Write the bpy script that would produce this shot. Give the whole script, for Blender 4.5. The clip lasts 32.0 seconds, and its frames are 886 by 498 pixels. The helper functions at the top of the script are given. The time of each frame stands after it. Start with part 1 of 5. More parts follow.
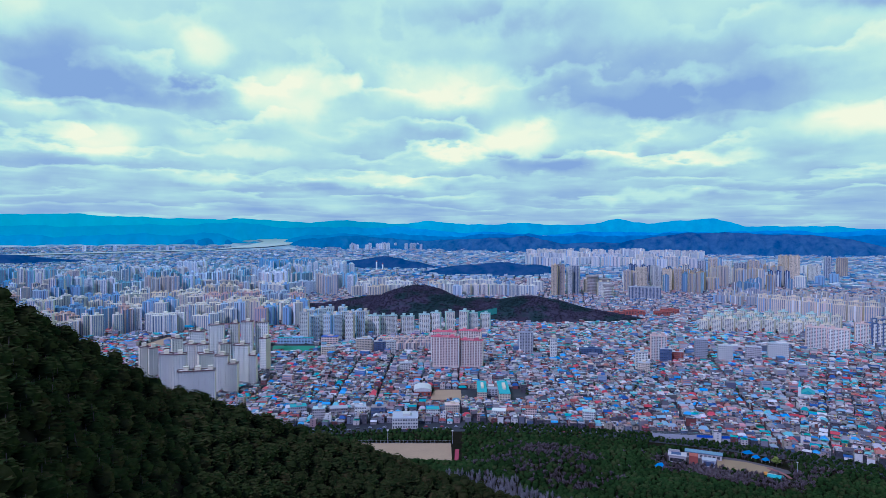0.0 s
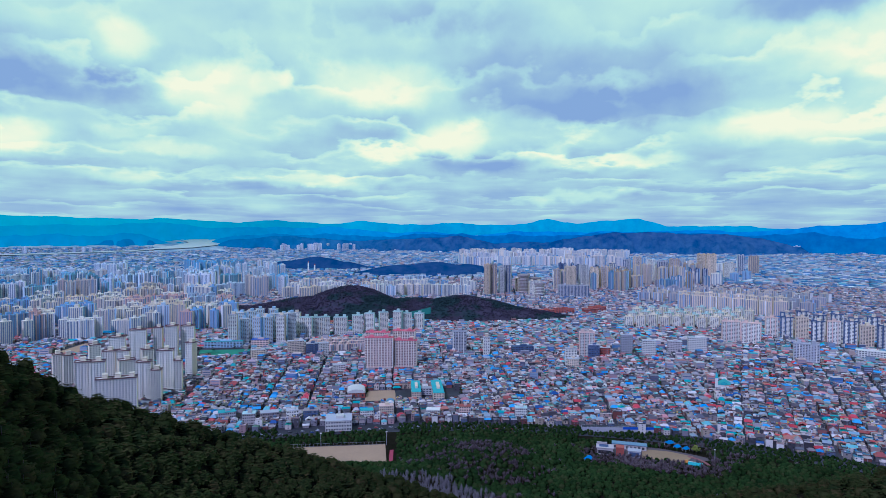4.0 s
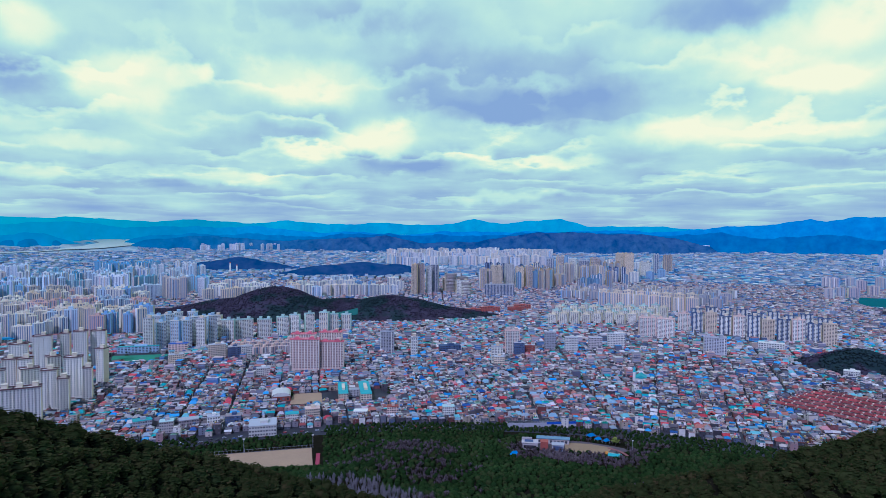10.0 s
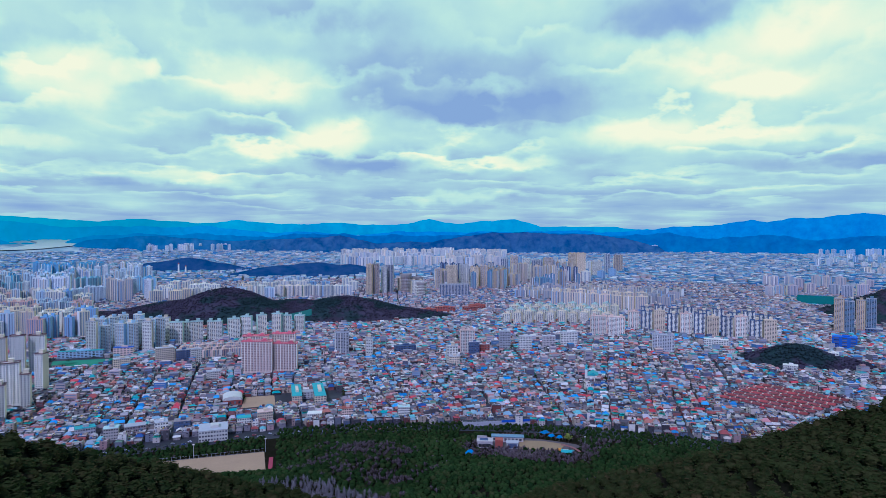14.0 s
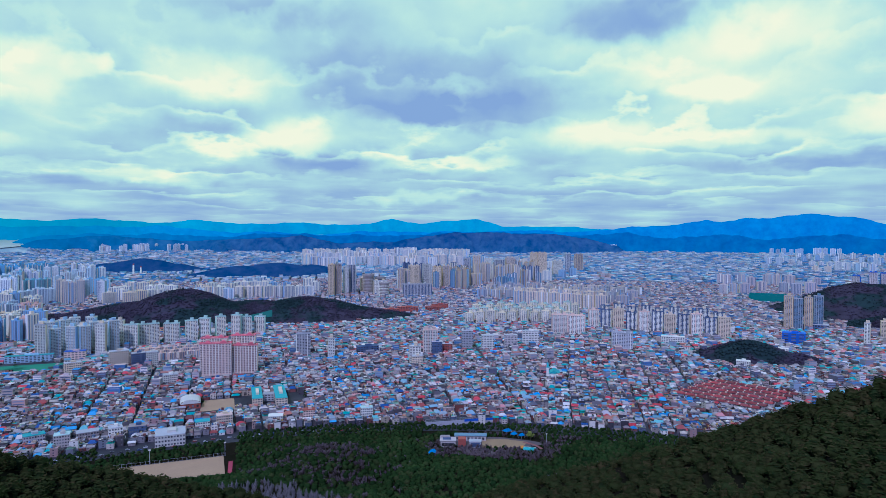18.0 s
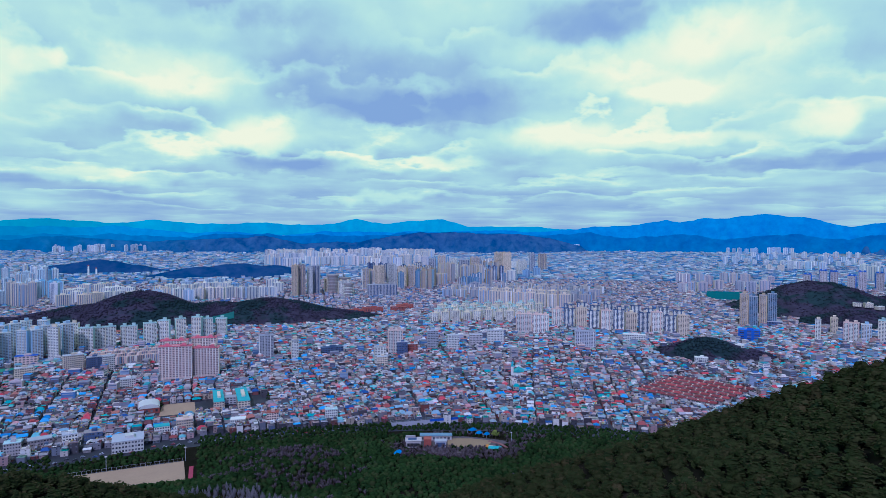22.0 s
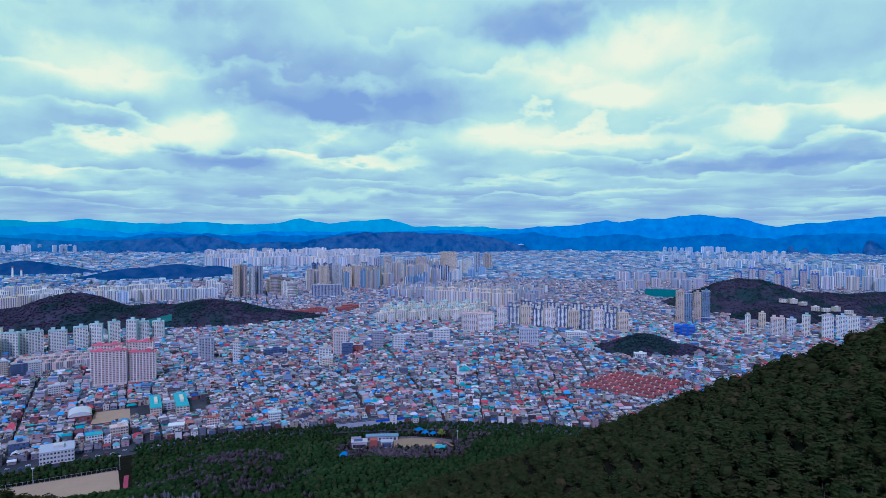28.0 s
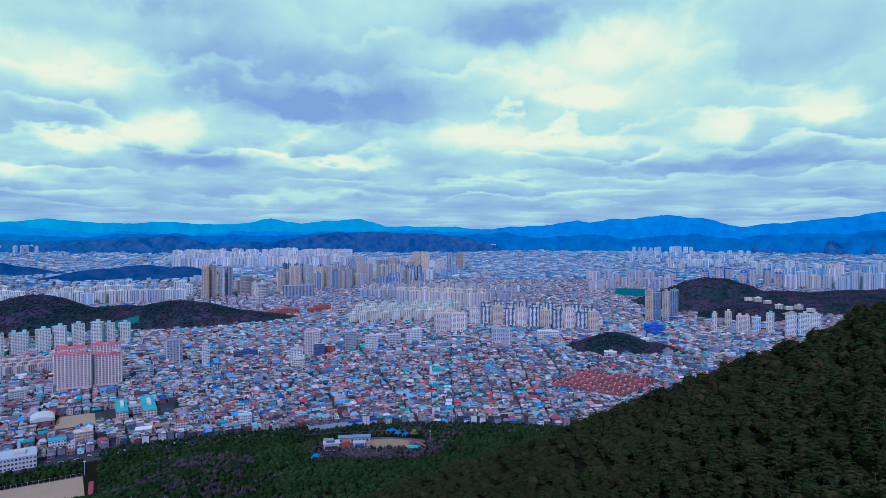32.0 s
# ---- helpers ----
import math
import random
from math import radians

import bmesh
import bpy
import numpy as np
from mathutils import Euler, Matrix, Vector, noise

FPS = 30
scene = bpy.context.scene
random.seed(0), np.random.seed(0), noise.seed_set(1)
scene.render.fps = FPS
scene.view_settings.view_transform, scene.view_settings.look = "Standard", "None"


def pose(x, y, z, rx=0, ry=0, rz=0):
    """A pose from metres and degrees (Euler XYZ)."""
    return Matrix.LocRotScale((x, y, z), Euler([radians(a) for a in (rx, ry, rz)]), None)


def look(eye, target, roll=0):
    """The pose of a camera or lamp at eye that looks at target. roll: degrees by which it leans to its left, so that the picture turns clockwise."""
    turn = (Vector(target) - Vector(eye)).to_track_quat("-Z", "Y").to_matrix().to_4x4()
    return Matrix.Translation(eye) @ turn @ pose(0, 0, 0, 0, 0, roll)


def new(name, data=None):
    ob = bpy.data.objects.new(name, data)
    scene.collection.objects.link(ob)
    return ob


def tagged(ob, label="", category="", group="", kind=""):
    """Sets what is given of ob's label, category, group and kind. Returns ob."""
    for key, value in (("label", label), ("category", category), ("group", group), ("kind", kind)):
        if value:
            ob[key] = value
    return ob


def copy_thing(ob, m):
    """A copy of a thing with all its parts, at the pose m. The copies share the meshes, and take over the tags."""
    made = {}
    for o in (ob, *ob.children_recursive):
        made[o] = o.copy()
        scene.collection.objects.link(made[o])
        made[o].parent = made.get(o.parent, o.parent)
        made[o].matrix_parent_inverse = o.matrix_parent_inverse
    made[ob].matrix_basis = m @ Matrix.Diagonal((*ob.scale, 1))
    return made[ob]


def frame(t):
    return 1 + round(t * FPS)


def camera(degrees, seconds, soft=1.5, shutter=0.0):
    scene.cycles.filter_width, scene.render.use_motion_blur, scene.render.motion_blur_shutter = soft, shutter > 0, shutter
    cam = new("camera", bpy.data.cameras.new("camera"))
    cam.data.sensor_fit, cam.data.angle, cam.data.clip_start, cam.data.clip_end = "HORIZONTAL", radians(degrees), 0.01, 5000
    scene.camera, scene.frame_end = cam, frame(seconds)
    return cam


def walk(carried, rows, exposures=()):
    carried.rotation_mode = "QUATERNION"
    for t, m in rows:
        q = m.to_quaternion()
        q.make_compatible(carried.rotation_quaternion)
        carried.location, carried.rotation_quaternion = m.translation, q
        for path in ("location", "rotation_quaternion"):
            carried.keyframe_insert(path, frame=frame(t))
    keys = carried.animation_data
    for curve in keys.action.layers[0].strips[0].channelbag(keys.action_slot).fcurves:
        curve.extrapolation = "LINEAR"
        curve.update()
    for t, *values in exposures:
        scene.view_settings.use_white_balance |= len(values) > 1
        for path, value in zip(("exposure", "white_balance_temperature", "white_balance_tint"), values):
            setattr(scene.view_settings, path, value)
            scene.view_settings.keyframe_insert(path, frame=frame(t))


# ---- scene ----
H = 230.0                       # eye above the city's ground
PATH = [
    (0, -0.00, -1.54, -0.09), (0.5, -0.72, -1.53, -0.07), (1, -1.53, -1.54, -0.04), (1.5, -2.37, -1.56, -0.02), (2, -3.21, -1.56, -0.01), (2.5, -4.00,
    -1.56, -0.01), (3, -4.73, -1.55, -0.01), (3.5, -5.45, -1.54, -0.01), (5.5, -8.09, -1.54, -0.02), (6, -8.68, -1.54, -0.04), (6.5, -9.27, -1.53, -0.04),
    (7, -9.79, -1.53, -0.05), (7.5, -10.29, -1.53, -0.05), (8, -10.77, -1.53, -0.07), (8.5, -11.30, -1.54, -0.08), (9, -11.82, -1.54, -0.08), (9.5,
    -12.36, -1.54, -0.08), (10, -12.86, -1.54, -0.08), (10.5, -13.36, -1.53, -0.08), (11, -13.82, -1.53, -0.09), (11.5, -14.31, -1.52, -0.09), (12,
    -14.74, -1.52, -0.09), (12.5, -15.20, -1.52, -0.08), (13, -15.76, -1.52, -0.08), (13.5, -16.36, -1.52, -0.09), (14, -17.02, -1.53, -0.09), (14.5,
    -17.69, -1.53, -0.09), (16.5, -19.76, -1.54, -0.07), (17, -20.17, -1.55, -0.07), (17.5, -20.27, -1.54, -0.07), (18, -20.47, -1.54, -0.08), (18.5,
    -20.87, -1.55, -0.08), (19, -21.33, -1.54, -0.07), (19.5, -21.70, -1.53, -0.06), (20, -22.07, -1.53, -0.05), (20.5, -22.49, -1.52, -0.05), (21,
    -22.96, -1.52, -0.05), (21.5, -23.38, -1.53, -0.04), (22, -23.71, -1.53, -0.04), (22.5, -24.11, -1.54, -0.03), (23, -24.87, -1.53, -0.03), (23.5,
    -25.80, -1.53, -0.02), (24, -26.41, -1.53, -0.02), (24.5, -26.81, -1.54, -0.03), (25, -27.17, -1.54, -0.04), (25.5, -27.48, -1.54, -0.04), (27.5,
    -28.50, -1.55, -0.05), (28, -28.73, -1.55, -0.05), (28.5, -28.96, -1.55, -0.04), (29, -29.21, -1.56, -0.04), (29.5, -29.46, -1.56, -0.04), (30,
    -29.73, -1.56, -0.04), (30.5, -30.01, -1.55, -0.05), (31, -30.39, -1.55, -0.06), (31.5, -30.79, -1.54, -0.06), (32, -31.27, -1.54, -0.05)
]
cam = camera(71.17, 32.0, soft=0.72)
walk(cam, [(t, pose(-0.022 * t, -0.008 * t, H, 90 + pitch, roll, yaw)) for t, yaw, pitch, roll in PATH],
     exposures=[(0.0, -0.09, 4190, 40), (10.0, -0.09, 4260, 40), (25.0, -0.14, 4130, 40), (32.0, -0.16, 4095, 40)])

# ---- light ----
SUN_EL, SUN_AZ = 46.0, 216.0     # the sun stands high behind the viewer, behind thin cloud
world = bpy.data.worlds.new("world")
scene.world = world
world.use_nodes = True
wn = world.node_tree
sky = wn.nodes.new("ShaderNodeTexSky")
sky.sky_type = "NISHITA"
sky.sun_disc = False
sky.sun_elevation, sky.sun_rotation = radians(SUN_EL), radians(SUN_AZ)
wn.links.new(sky.outputs[0], wn.nodes["Background"].inputs[0])
wn.nodes["Background"].inputs[1].default_value = 0.066
sun = new("sun", bpy.data.lights.new("sun", "SUN"))
sun.data.energy, sun.data.angle, sun.data.color = 1.75, radians(5), (1.0, 0.88, 0.68)
sa, se = radians(SUN_AZ), radians(SUN_EL)
sun.matrix_world = look(Vector((math.sin(sa) * math.cos(se), math.cos(sa) * math.cos(se), math.sin(se))) * 3000, (0, 0, 0))

R = np.random.RandomState(7)


def raw(c):
    """A sky colour before the camera's cool white balance."""
    return (c[0] * 1.05 / 0.902, c[1] * 1.03, c[2] * 1.03 / 2.22)


# ---- node helpers ----
class Nodes:
    def __init__(self, name):
        self.mat = bpy.data.materials.new(name)
        self.mat.use_nodes = True
        self.t = self.mat.node_tree
        self.bsdf = self.t.nodes["Principled BSDF"]
        self.out = self.t.nodes["Material Output"]

    def put(self, sock, v):
        if isinstance(v, bpy.types.NodeSocket):
            self.t.links.new(v, sock)
        elif v is not None:
            if hasattr(sock.default_value, "__len__") and len(sock.default_value) == 4 and len(v) == 3:
                v = (*v, 1)
            sock.default_value = v

    def math(self, op, a, b=None, c=None, clamp=False):
        n = self.t.nodes.new("ShaderNodeMath")
        n.operation, n.use_clamp = op, clamp
        for s, v in zip(n.inputs, (a, b, c)):
            self.put(s, v)
        return n.outputs[0]

    def vec(self, op, a, b=None):
        n = self.t.nodes.new("ShaderNodeVectorMath")
        n.operation = op
        for s, v in zip(n.inputs, (a, b)):
            self.put(s, v)
        return n.outputs[1] if op in ("LENGTH", "DOT_PRODUCT") else n.outputs[0]

    def coord(self, which="Object"):
        return self.t.nodes.new("ShaderNodeTexCoord").outputs[which]

    def position(self):
        return self.t.nodes.new("ShaderNodeNewGeometry").outputs["Position"]

    def noise(self, v, scale, detail=3, rough=0.55):
        n = self.t.nodes.new("ShaderNodeTexNoise")
        self.put(n.inputs["Vector"], v)
        n.inputs["Scale"].default_value, n.inputs["Detail"].default_value = scale, detail
        n.inputs["Roughness"].default_value = rough
        return n.outputs["Fac"]

    def chance(self, salt=0.0):
        """A number from 0 to 1 for each piece: its object's and its island's."""
        a = self.t.nodes.new("ShaderNodeObjectInfo").outputs["Random"]
        b = self.t.nodes.new("ShaderNodeNewGeometry").outputs["Random Per Island"]
        s = self.math("ADD", self.math("MULTIPLY", self.math("ADD", a, b), 1 + 7 * salt), salt)
        return self.math("FRACT", s)

    def ramp(self, fac, stops, constant=False):
        n = self.t.nodes.new("ShaderNodeValToRGB")
        self.put(n.inputs[0], fac)
        e = n.color_ramp.elements
        n.color_ramp.interpolation = "CONSTANT" if constant else "LINEAR"
        while len(e) < len(stops):
            e.new(0.5)
        for k, (p, c) in zip(e, stops):
            k.position, k.color = p, (*c, 1)
        return n.outputs[0]

    def mix(self, fac, a, b, mode="MIX"):
        n = self.t.nodes.new("ShaderNodeMix")
        n.data_type, n.blend_type = "RGBA", mode
        self.put(n.inputs[0], fac)
        self.put(n.inputs[6], a)
        self.put(n.inputs[7], b)
        return n.outputs[2]

    def finish(self, col, rough=0.8, bump=None, strength=0.3, metal=0.0, spec=None):
        self.put(self.bsdf.inputs["Base Color"], col)
        self.put(self.bsdf.inputs["Roughness"], rough)
        self.bsdf.inputs["Metallic"].default_value = metal
        if spec is not None:
            self.bsdf.inputs["Specular IOR Level"].default_value = spec
        if bump is not None:
            n = self.t.nodes.new("ShaderNodeBump")
            n.inputs["Strength"].default_value = strength
            self.put(n.inputs["Height"], bump)
            self.put(self.bsdf.inputs["Normal"], n.outputs[0])
        return self.mat


def palette(colours):
    n = len(colours)
    return [(i / n, c) for i, c in enumerate(colours)]


def painted(name, colours, dirt=0.4, scale=0.25, rough=0.8, spread=0.35):
    """A painted or plastered surface: one tone for each piece, with stains and grain."""
    m = Nodes(name)
    col = m.ramp(m.chance(), palette(colours), True) if len(colours) > 1 else None
    if col is None:
        col = m.mix(0.0, colours[0], colours[0])
    p = m.position()
    stain = m.noise(p, scale, 4)
    grain = m.noise(p, scale * 9, 2)
    tone = m.math("MULTIPLY_ADD", m.chance(0.37), spread, 1 - spread / 2)
    tone = m.math("MULTIPLY", tone, m.math("MULTIPLY_ADD", stain, dirt, 1 - dirt * 0.55))
    tone = m.math("MULTIPLY", tone, m.math("MULTIPLY_ADD", grain, 0.2, 0.9))
    col = m.mix(1.0, col, tone, "MULTIPLY")
    return m.finish(col, rough, grain, 0.15)


# ---- materials ----
WALLS = [(.34, .30, .25), (.16, .14, .13), (.62, .54, .42), (.08, .07, .07), (.36, .25, .20), (.17, .055, .04), (.46, .35, .28), (.06, .053, .058),
         (.23, .21, .21), (.44, .28, .24), (.76, .70, .56), (.052, .05, .052), (.21, .22, .24), (.25, .09, .075), (.46, .37, .25), (.10, .13, .19), (.76, .71, .58)]
M_WALL = painted("house_wall", WALLS)
M_FLAT = painted("flat_roof", [(.44, .39, .36), (.50, .44, .38), (.03, .42, .28), (.20, .18, .19), (.72, .67, .56), (.52, .45, .42), (.05, .50, .40), (.10, .095, .10),
                               (.28, .46, .30), (.34, .31, .31), (.62, .52, .42), (.26, .22, .23), (.52, .36, .30), (.60, .55, .49), (.54, .40, .35), (.46, .43, .43), (.14, .34, .38), (.14, .125, .135), (.08, .34, .56), (.56, .10, .11), (.06, .56, .46)], 0.5)
M_PITCH = painted("pitched_roof", [(.05, .30, .62), (.62, .05, .06), (.40, .36, .32), (.05, .42, .36), (.18, .06, .05), (.70, .64, .53), (.03, .09, .26), (.064, .06, .062),
                                   (.50, .46, .40), (.30, .46, .50), (.34, .40, .40), (.34, .08, .06), (.27, .22, .2), (.086, .07, .07), (.56, .48, .38), (.52, .20, .12),
                                   (.15, .15, .16), (.22, .18, .17), (.42, .38, .35), (.52, .47, .44), (.60, .28, .24), (.38, .33, .30), (.13, .11, .11), (.18, .36, .40), (.66, .07, .08), (.10, .42, .70), (.74, .70, .60), (.20, .50, .46)], 0.4, 0.3, 0.5)
M_TANK = painted("tank", [(.60, .45, .08), (.05, .20, .50), (.55, .57, .60)], 0.3, 0.6, 0.4)
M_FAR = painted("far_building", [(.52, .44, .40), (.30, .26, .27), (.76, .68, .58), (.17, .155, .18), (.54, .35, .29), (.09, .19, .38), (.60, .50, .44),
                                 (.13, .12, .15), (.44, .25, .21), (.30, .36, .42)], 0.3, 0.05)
M_APT = {
    "cream": painted("cream_paint", [(.80, .70, .46)], 0.2, 0.1),
    "white": painted("white_paint", [(.80, .77, .62)], 0.2, 0.1),
    "blue": painted("pale_blue_paint", [(.42, .58, .66)], 0.2, 0.1),
    "beige": painted("beige_paint", [(.74, .61, .40)], 0.2, 0.1),
    "pink": painted("pale_pink_paint", [(.78, .57, .42)], 0.2, 0.1),
    "stone": painted("stone_paint", [(.54, .48, .42)], 0.2, 0.1),
    "grey": painted("grey_paint", [(.48, .48, .46)], 0.2, 0.1),
    "brown": painted("taupe_paint", [(.34, .29, .26)], 0.2, 0.1),
    "navy": painted("slate_paint", [(.08, .12, .21)], 0.2, 0.1),
    "tan": painted("tan_paint", [(.66, .50, .28)], 0.2, 0.1),
    "yellow": painted("straw_paint", [(.78, .62, .36)], 0.2, 0.1),
    "teal": painted("teal_paint", [(.08, .42, .38)], 0.3, 0.15),
    "maroon": painted("maroon_paint", [(.16, .07, .07)], 0.3, 0.15),
    "rose": painted("rose_paint", [(.80, .18, .20)], 0.3, 0.15),
    "azure": painted("azure_paint", [(.04, .14, .55)], 0.3, 0.15),
    "net": painted("green_net", [(.02, .20, .16)], 0.3, 0.15),
    "glassblue": painted("blue_green_cladding", [(.14, .24, .32)], 0.2, 0.1, 0.4),
    "mint": painted("mint_paint", [(.50, .66, .56)], 0.3, 0.15),
    "brick": painted("brick_red", [(.40, .10, .06)], 0.4, 0.3),
}


def glass_mat():
    m = Nodes("window_glass")
    k = m.chance(0.2)
    col = m.ramp(k, [(0, (.03, .033, .035)), (0.6, (.08, .085, .09)), (1, (.22, .22, .22))])
    return m.finish(col, m.math("MULTIPLY_ADD", k, 0.25, 0.1), spec=0.5)


M_GLASS = glass_mat()
M_FARGLASS = painted("far_glass", [(.22, .28, .36), (.13, .17, .24), (.32, .37, .42)], 0.2, 0.1, 0.4)


def foliage(name, tones, rough=0.9, other=None, big_amp=1.1, rough_bump=0.25):
    m = Nodes(name)
    p = m.position()
    col = m.ramp(m.chance(), [(i / (len(tones) - 1), c) for i, c in enumerate(tones)])
    if other:
        col2 = m.ramp(m.chance(.6), [(i / (len(other) - 1), c) for i, c in enumerate(other)])
        col = m.mix(m.ramp(m.noise(p, 0.011, 4), [(.45, (0, 0, 0)), (.53, (1, 1, 1))]), col, col2)
    big = m.noise(p, 0.03, 4)
    fine = m.noise(p, 1.6, 3)
    tone = m.math("MULTIPLY", m.math("MULTIPLY_ADD", big, big_amp, 1 - big_amp / 2), m.math("MULTIPLY_ADD", fine, 0.7, 0.65))
    return m.finish(m.mix(1.0, col, tone, "MULTIPLY"), rough, fine, rough_bump, spec=0.0)


M_PINE = foliage("pine_needles", [(.024, .040, .012), (.040, .050, .013), (.034, .046, .012), (.050, .050, .015), (.042, .050, .014), (.070, .056, .020)], big_amp=1.0, rough_bump=0.9)
M_WOOD = foliage("mixed_wood", [(.014, .031, .008), (.022, .044, .010), (.029, .053, .012), (.044, .053, .016)], big_amp=1.5, rough_bump=0.8)
M_BARE = foliage("bare_twigs", [(.11, .084, .080), (.16, .122, .118), (.21, .165, .16)])
M_PALE = foliage("pale_bare_twigs", [(.25, .225, .225), (.34, .305, .30)])
# Haze is put into the colour here: greens and purple-browns shifted to blue.
M_HAZED_HILLWOOD = foliage("hill_wood", [(.027, .046, .044), (.033, .052, .050)], other=[(.056, .048, .066), (.066, .055, .072)], big_amp=1.2)
M_BARK = painted("bark", [(.11, .075, .055)], 0.5, 1.5, 0.9)


def ground_mats():
    m = Nodes("forest_floor")
    p = m.position()
    n = m.noise(p, 0.08, 5)
    soil = m.ramp(n, [(0.3, (.012, .013, .006)), (0.55, (.020, .018, .010)), (0.75, (.036, .027, .018))])
    a = m.finish(soil, 0.95, m.noise(p, 1.2, 4), 0.5, spec=0.0)
    m = Nodes("street_asphalt")
    p = m.position()
    n = m.noise(p, 0.02, 5)
    grey = m.ramp(n, [(0.3, (.024, .024, .027)), (0.5, (.040, .040, .044)), (0.7, (.08, .077, .08))])
    b = m.finish(m.mix(1.0, grey, m.math("MULTIPLY_ADD", m.noise(p, 0.9, 3), 0.6, 0.7), "MULTIPLY"), 0.9)
    # The pale blue of haze is put into the plain's base colour.
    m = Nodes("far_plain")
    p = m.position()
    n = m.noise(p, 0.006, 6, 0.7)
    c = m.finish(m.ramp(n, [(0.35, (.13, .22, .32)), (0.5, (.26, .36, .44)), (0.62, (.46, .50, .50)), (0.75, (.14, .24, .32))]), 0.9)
    return a, b, c


M_SOIL, M_ASPHALT, M_PLAIN = ground_mats()


def plain_mat(name, col, scale=0.3, contrast=0.4, rough=0.9):
    m = Nodes(name)
    p = m.position()
    t = m.math("MULTIPLY_ADD", m.noise(p, scale, 5), contrast, 1 - contrast / 2)
    t = m.math("MULTIPLY", t, m.math("MULTIPLY_ADD", m.noise(p, scale * 12, 2), 0.25, 0.87))
    return m.finish(m.mix(1.0, col, t, "MULTIPLY"), rough)


M_SAND = plain_mat("sand", (.47, .31, .16), 0.05, 0.25)
M_GREEN = plain_mat("sports_turf", (.05, .28, .14), 0.05, 0.3)
M_TRACK = plain_mat("red_court", (.40, .05, .08), 0.1, 0.3)
M_CONCRETE = plain_mat("concrete", (.45, .44, .43), 0.1, 0.3)


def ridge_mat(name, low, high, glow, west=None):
    """Woods of the far distance; the blue of air is put into colour and glow, and thickens to the west and down the
    valleys.
    """
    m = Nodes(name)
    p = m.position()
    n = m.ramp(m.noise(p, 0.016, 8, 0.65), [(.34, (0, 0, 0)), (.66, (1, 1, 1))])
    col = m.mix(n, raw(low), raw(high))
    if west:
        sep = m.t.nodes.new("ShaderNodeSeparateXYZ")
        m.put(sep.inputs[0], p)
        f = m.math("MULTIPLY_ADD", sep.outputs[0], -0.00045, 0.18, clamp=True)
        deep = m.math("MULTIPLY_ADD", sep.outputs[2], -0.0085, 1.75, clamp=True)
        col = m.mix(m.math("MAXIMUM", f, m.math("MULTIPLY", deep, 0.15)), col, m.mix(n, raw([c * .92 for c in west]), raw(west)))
    # Emission stands in for light scattered by the air.
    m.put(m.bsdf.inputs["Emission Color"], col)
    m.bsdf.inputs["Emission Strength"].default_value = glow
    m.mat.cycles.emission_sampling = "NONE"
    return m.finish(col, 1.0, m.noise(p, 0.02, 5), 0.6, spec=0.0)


# Hills out on the plain get the same painted-in haze and glow.
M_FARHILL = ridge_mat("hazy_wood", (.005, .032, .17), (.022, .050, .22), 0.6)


# ---- mesh helpers ----
def mesh_of(name, V, faces, mats):
    """A mesh out of arrays: V (n, 3), faces a list of (F (m, k), material index)."""
    me = bpy.data.meshes.new(name)
    V = np.asarray(V, np.float32)
    me.vertices.add(len(V))
    me.vertices.foreach_set("co", V.ravel())
    loops = np.concatenate([np.asarray(F, np.int32).ravel() for F, _ in faces])
    sizes = np.concatenate([np.full(len(F), np.shape(F)[1], np.int32) for F, _ in faces])
    idx = np.concatenate([np.full(len(F), k, np.int32) for F, k in faces])
    me.loops.add(len(loops))
    me.loops.foreach_set("vertex_index", loops)
    me.polygons.add(len(sizes))
    me.polygons.foreach_set("loop_start", np.concatenate([[0], np.cumsum(sizes)[:-1]]).astype(np.int32))
    me.polygons.foreach_set("material_index", idx)
    me.polygons.foreach_set("use_smooth", np.zeros(len(sizes), bool))
    for m in mats:
        me.materials.append(m)
    me.update(calc_edges=True)
    return me


class Soup:
    """Many pieces gathered into one mesh."""
    def __init__(self):
        self.V, self.F, self.n = [], {}, 0

    def add(self, V, F, k=0):
        V = np.asarray(V, float).reshape(-1, 3)
        self.V.append(V)
        F = np.asarray(F)
        self.F.setdefault((F.shape[-1], k), []).append(F.reshape(-1, F.shape[-1]) + self.n)
        self.n += len(V)

    def stamp(self, V, F, pos, rz=None, scale=None, k=0):
        """Copies of a template at many places at once."""
        V, pos = np.asarray(V, float), np.asarray(pos, float).reshape(-1, 3)
        N = len(pos)
        if N == 0:
            return
        rz = np.zeros(N) if rz is None else np.broadcast_to(rz, N)
        scale = np.ones((N, 3)) if scale is None else np.broadcast_to(np.reshape(scale, (-1, 1)) if np.ndim(scale) == 1 else scale, (N, 3))
        W = V[None] * scale[:, None]
        c, s = np.cos(rz)[:, None], np.sin(rz)[:, None]
        W = np.stack([W[..., 0] * c - W[..., 1] * s, W[..., 0] * s + W[..., 1] * c, W[..., 2]], -1) + pos[:, None]
        F = np.asarray(F)
        self.add(W, F[None] + (np.arange(N) * len(V))[:, None, None], k)

    def mesh(self, name, mats):
        return mesh_of(name, np.concatenate(self.V), [(np.concatenate(f), k) for (_, k), f in self.F.items()], mats)

    def thing(self, name, mats, label, category, kind="stuff"):
        return tagged(new(name, self.mesh(name, mats)), label, category, kind=kind)


BOXF = [(0, 1, 5, 4), (1, 2, 6, 5), (2, 3, 7, 6), (3, 0, 4, 7), (4, 5, 6, 7), (3, 2, 1, 0)]


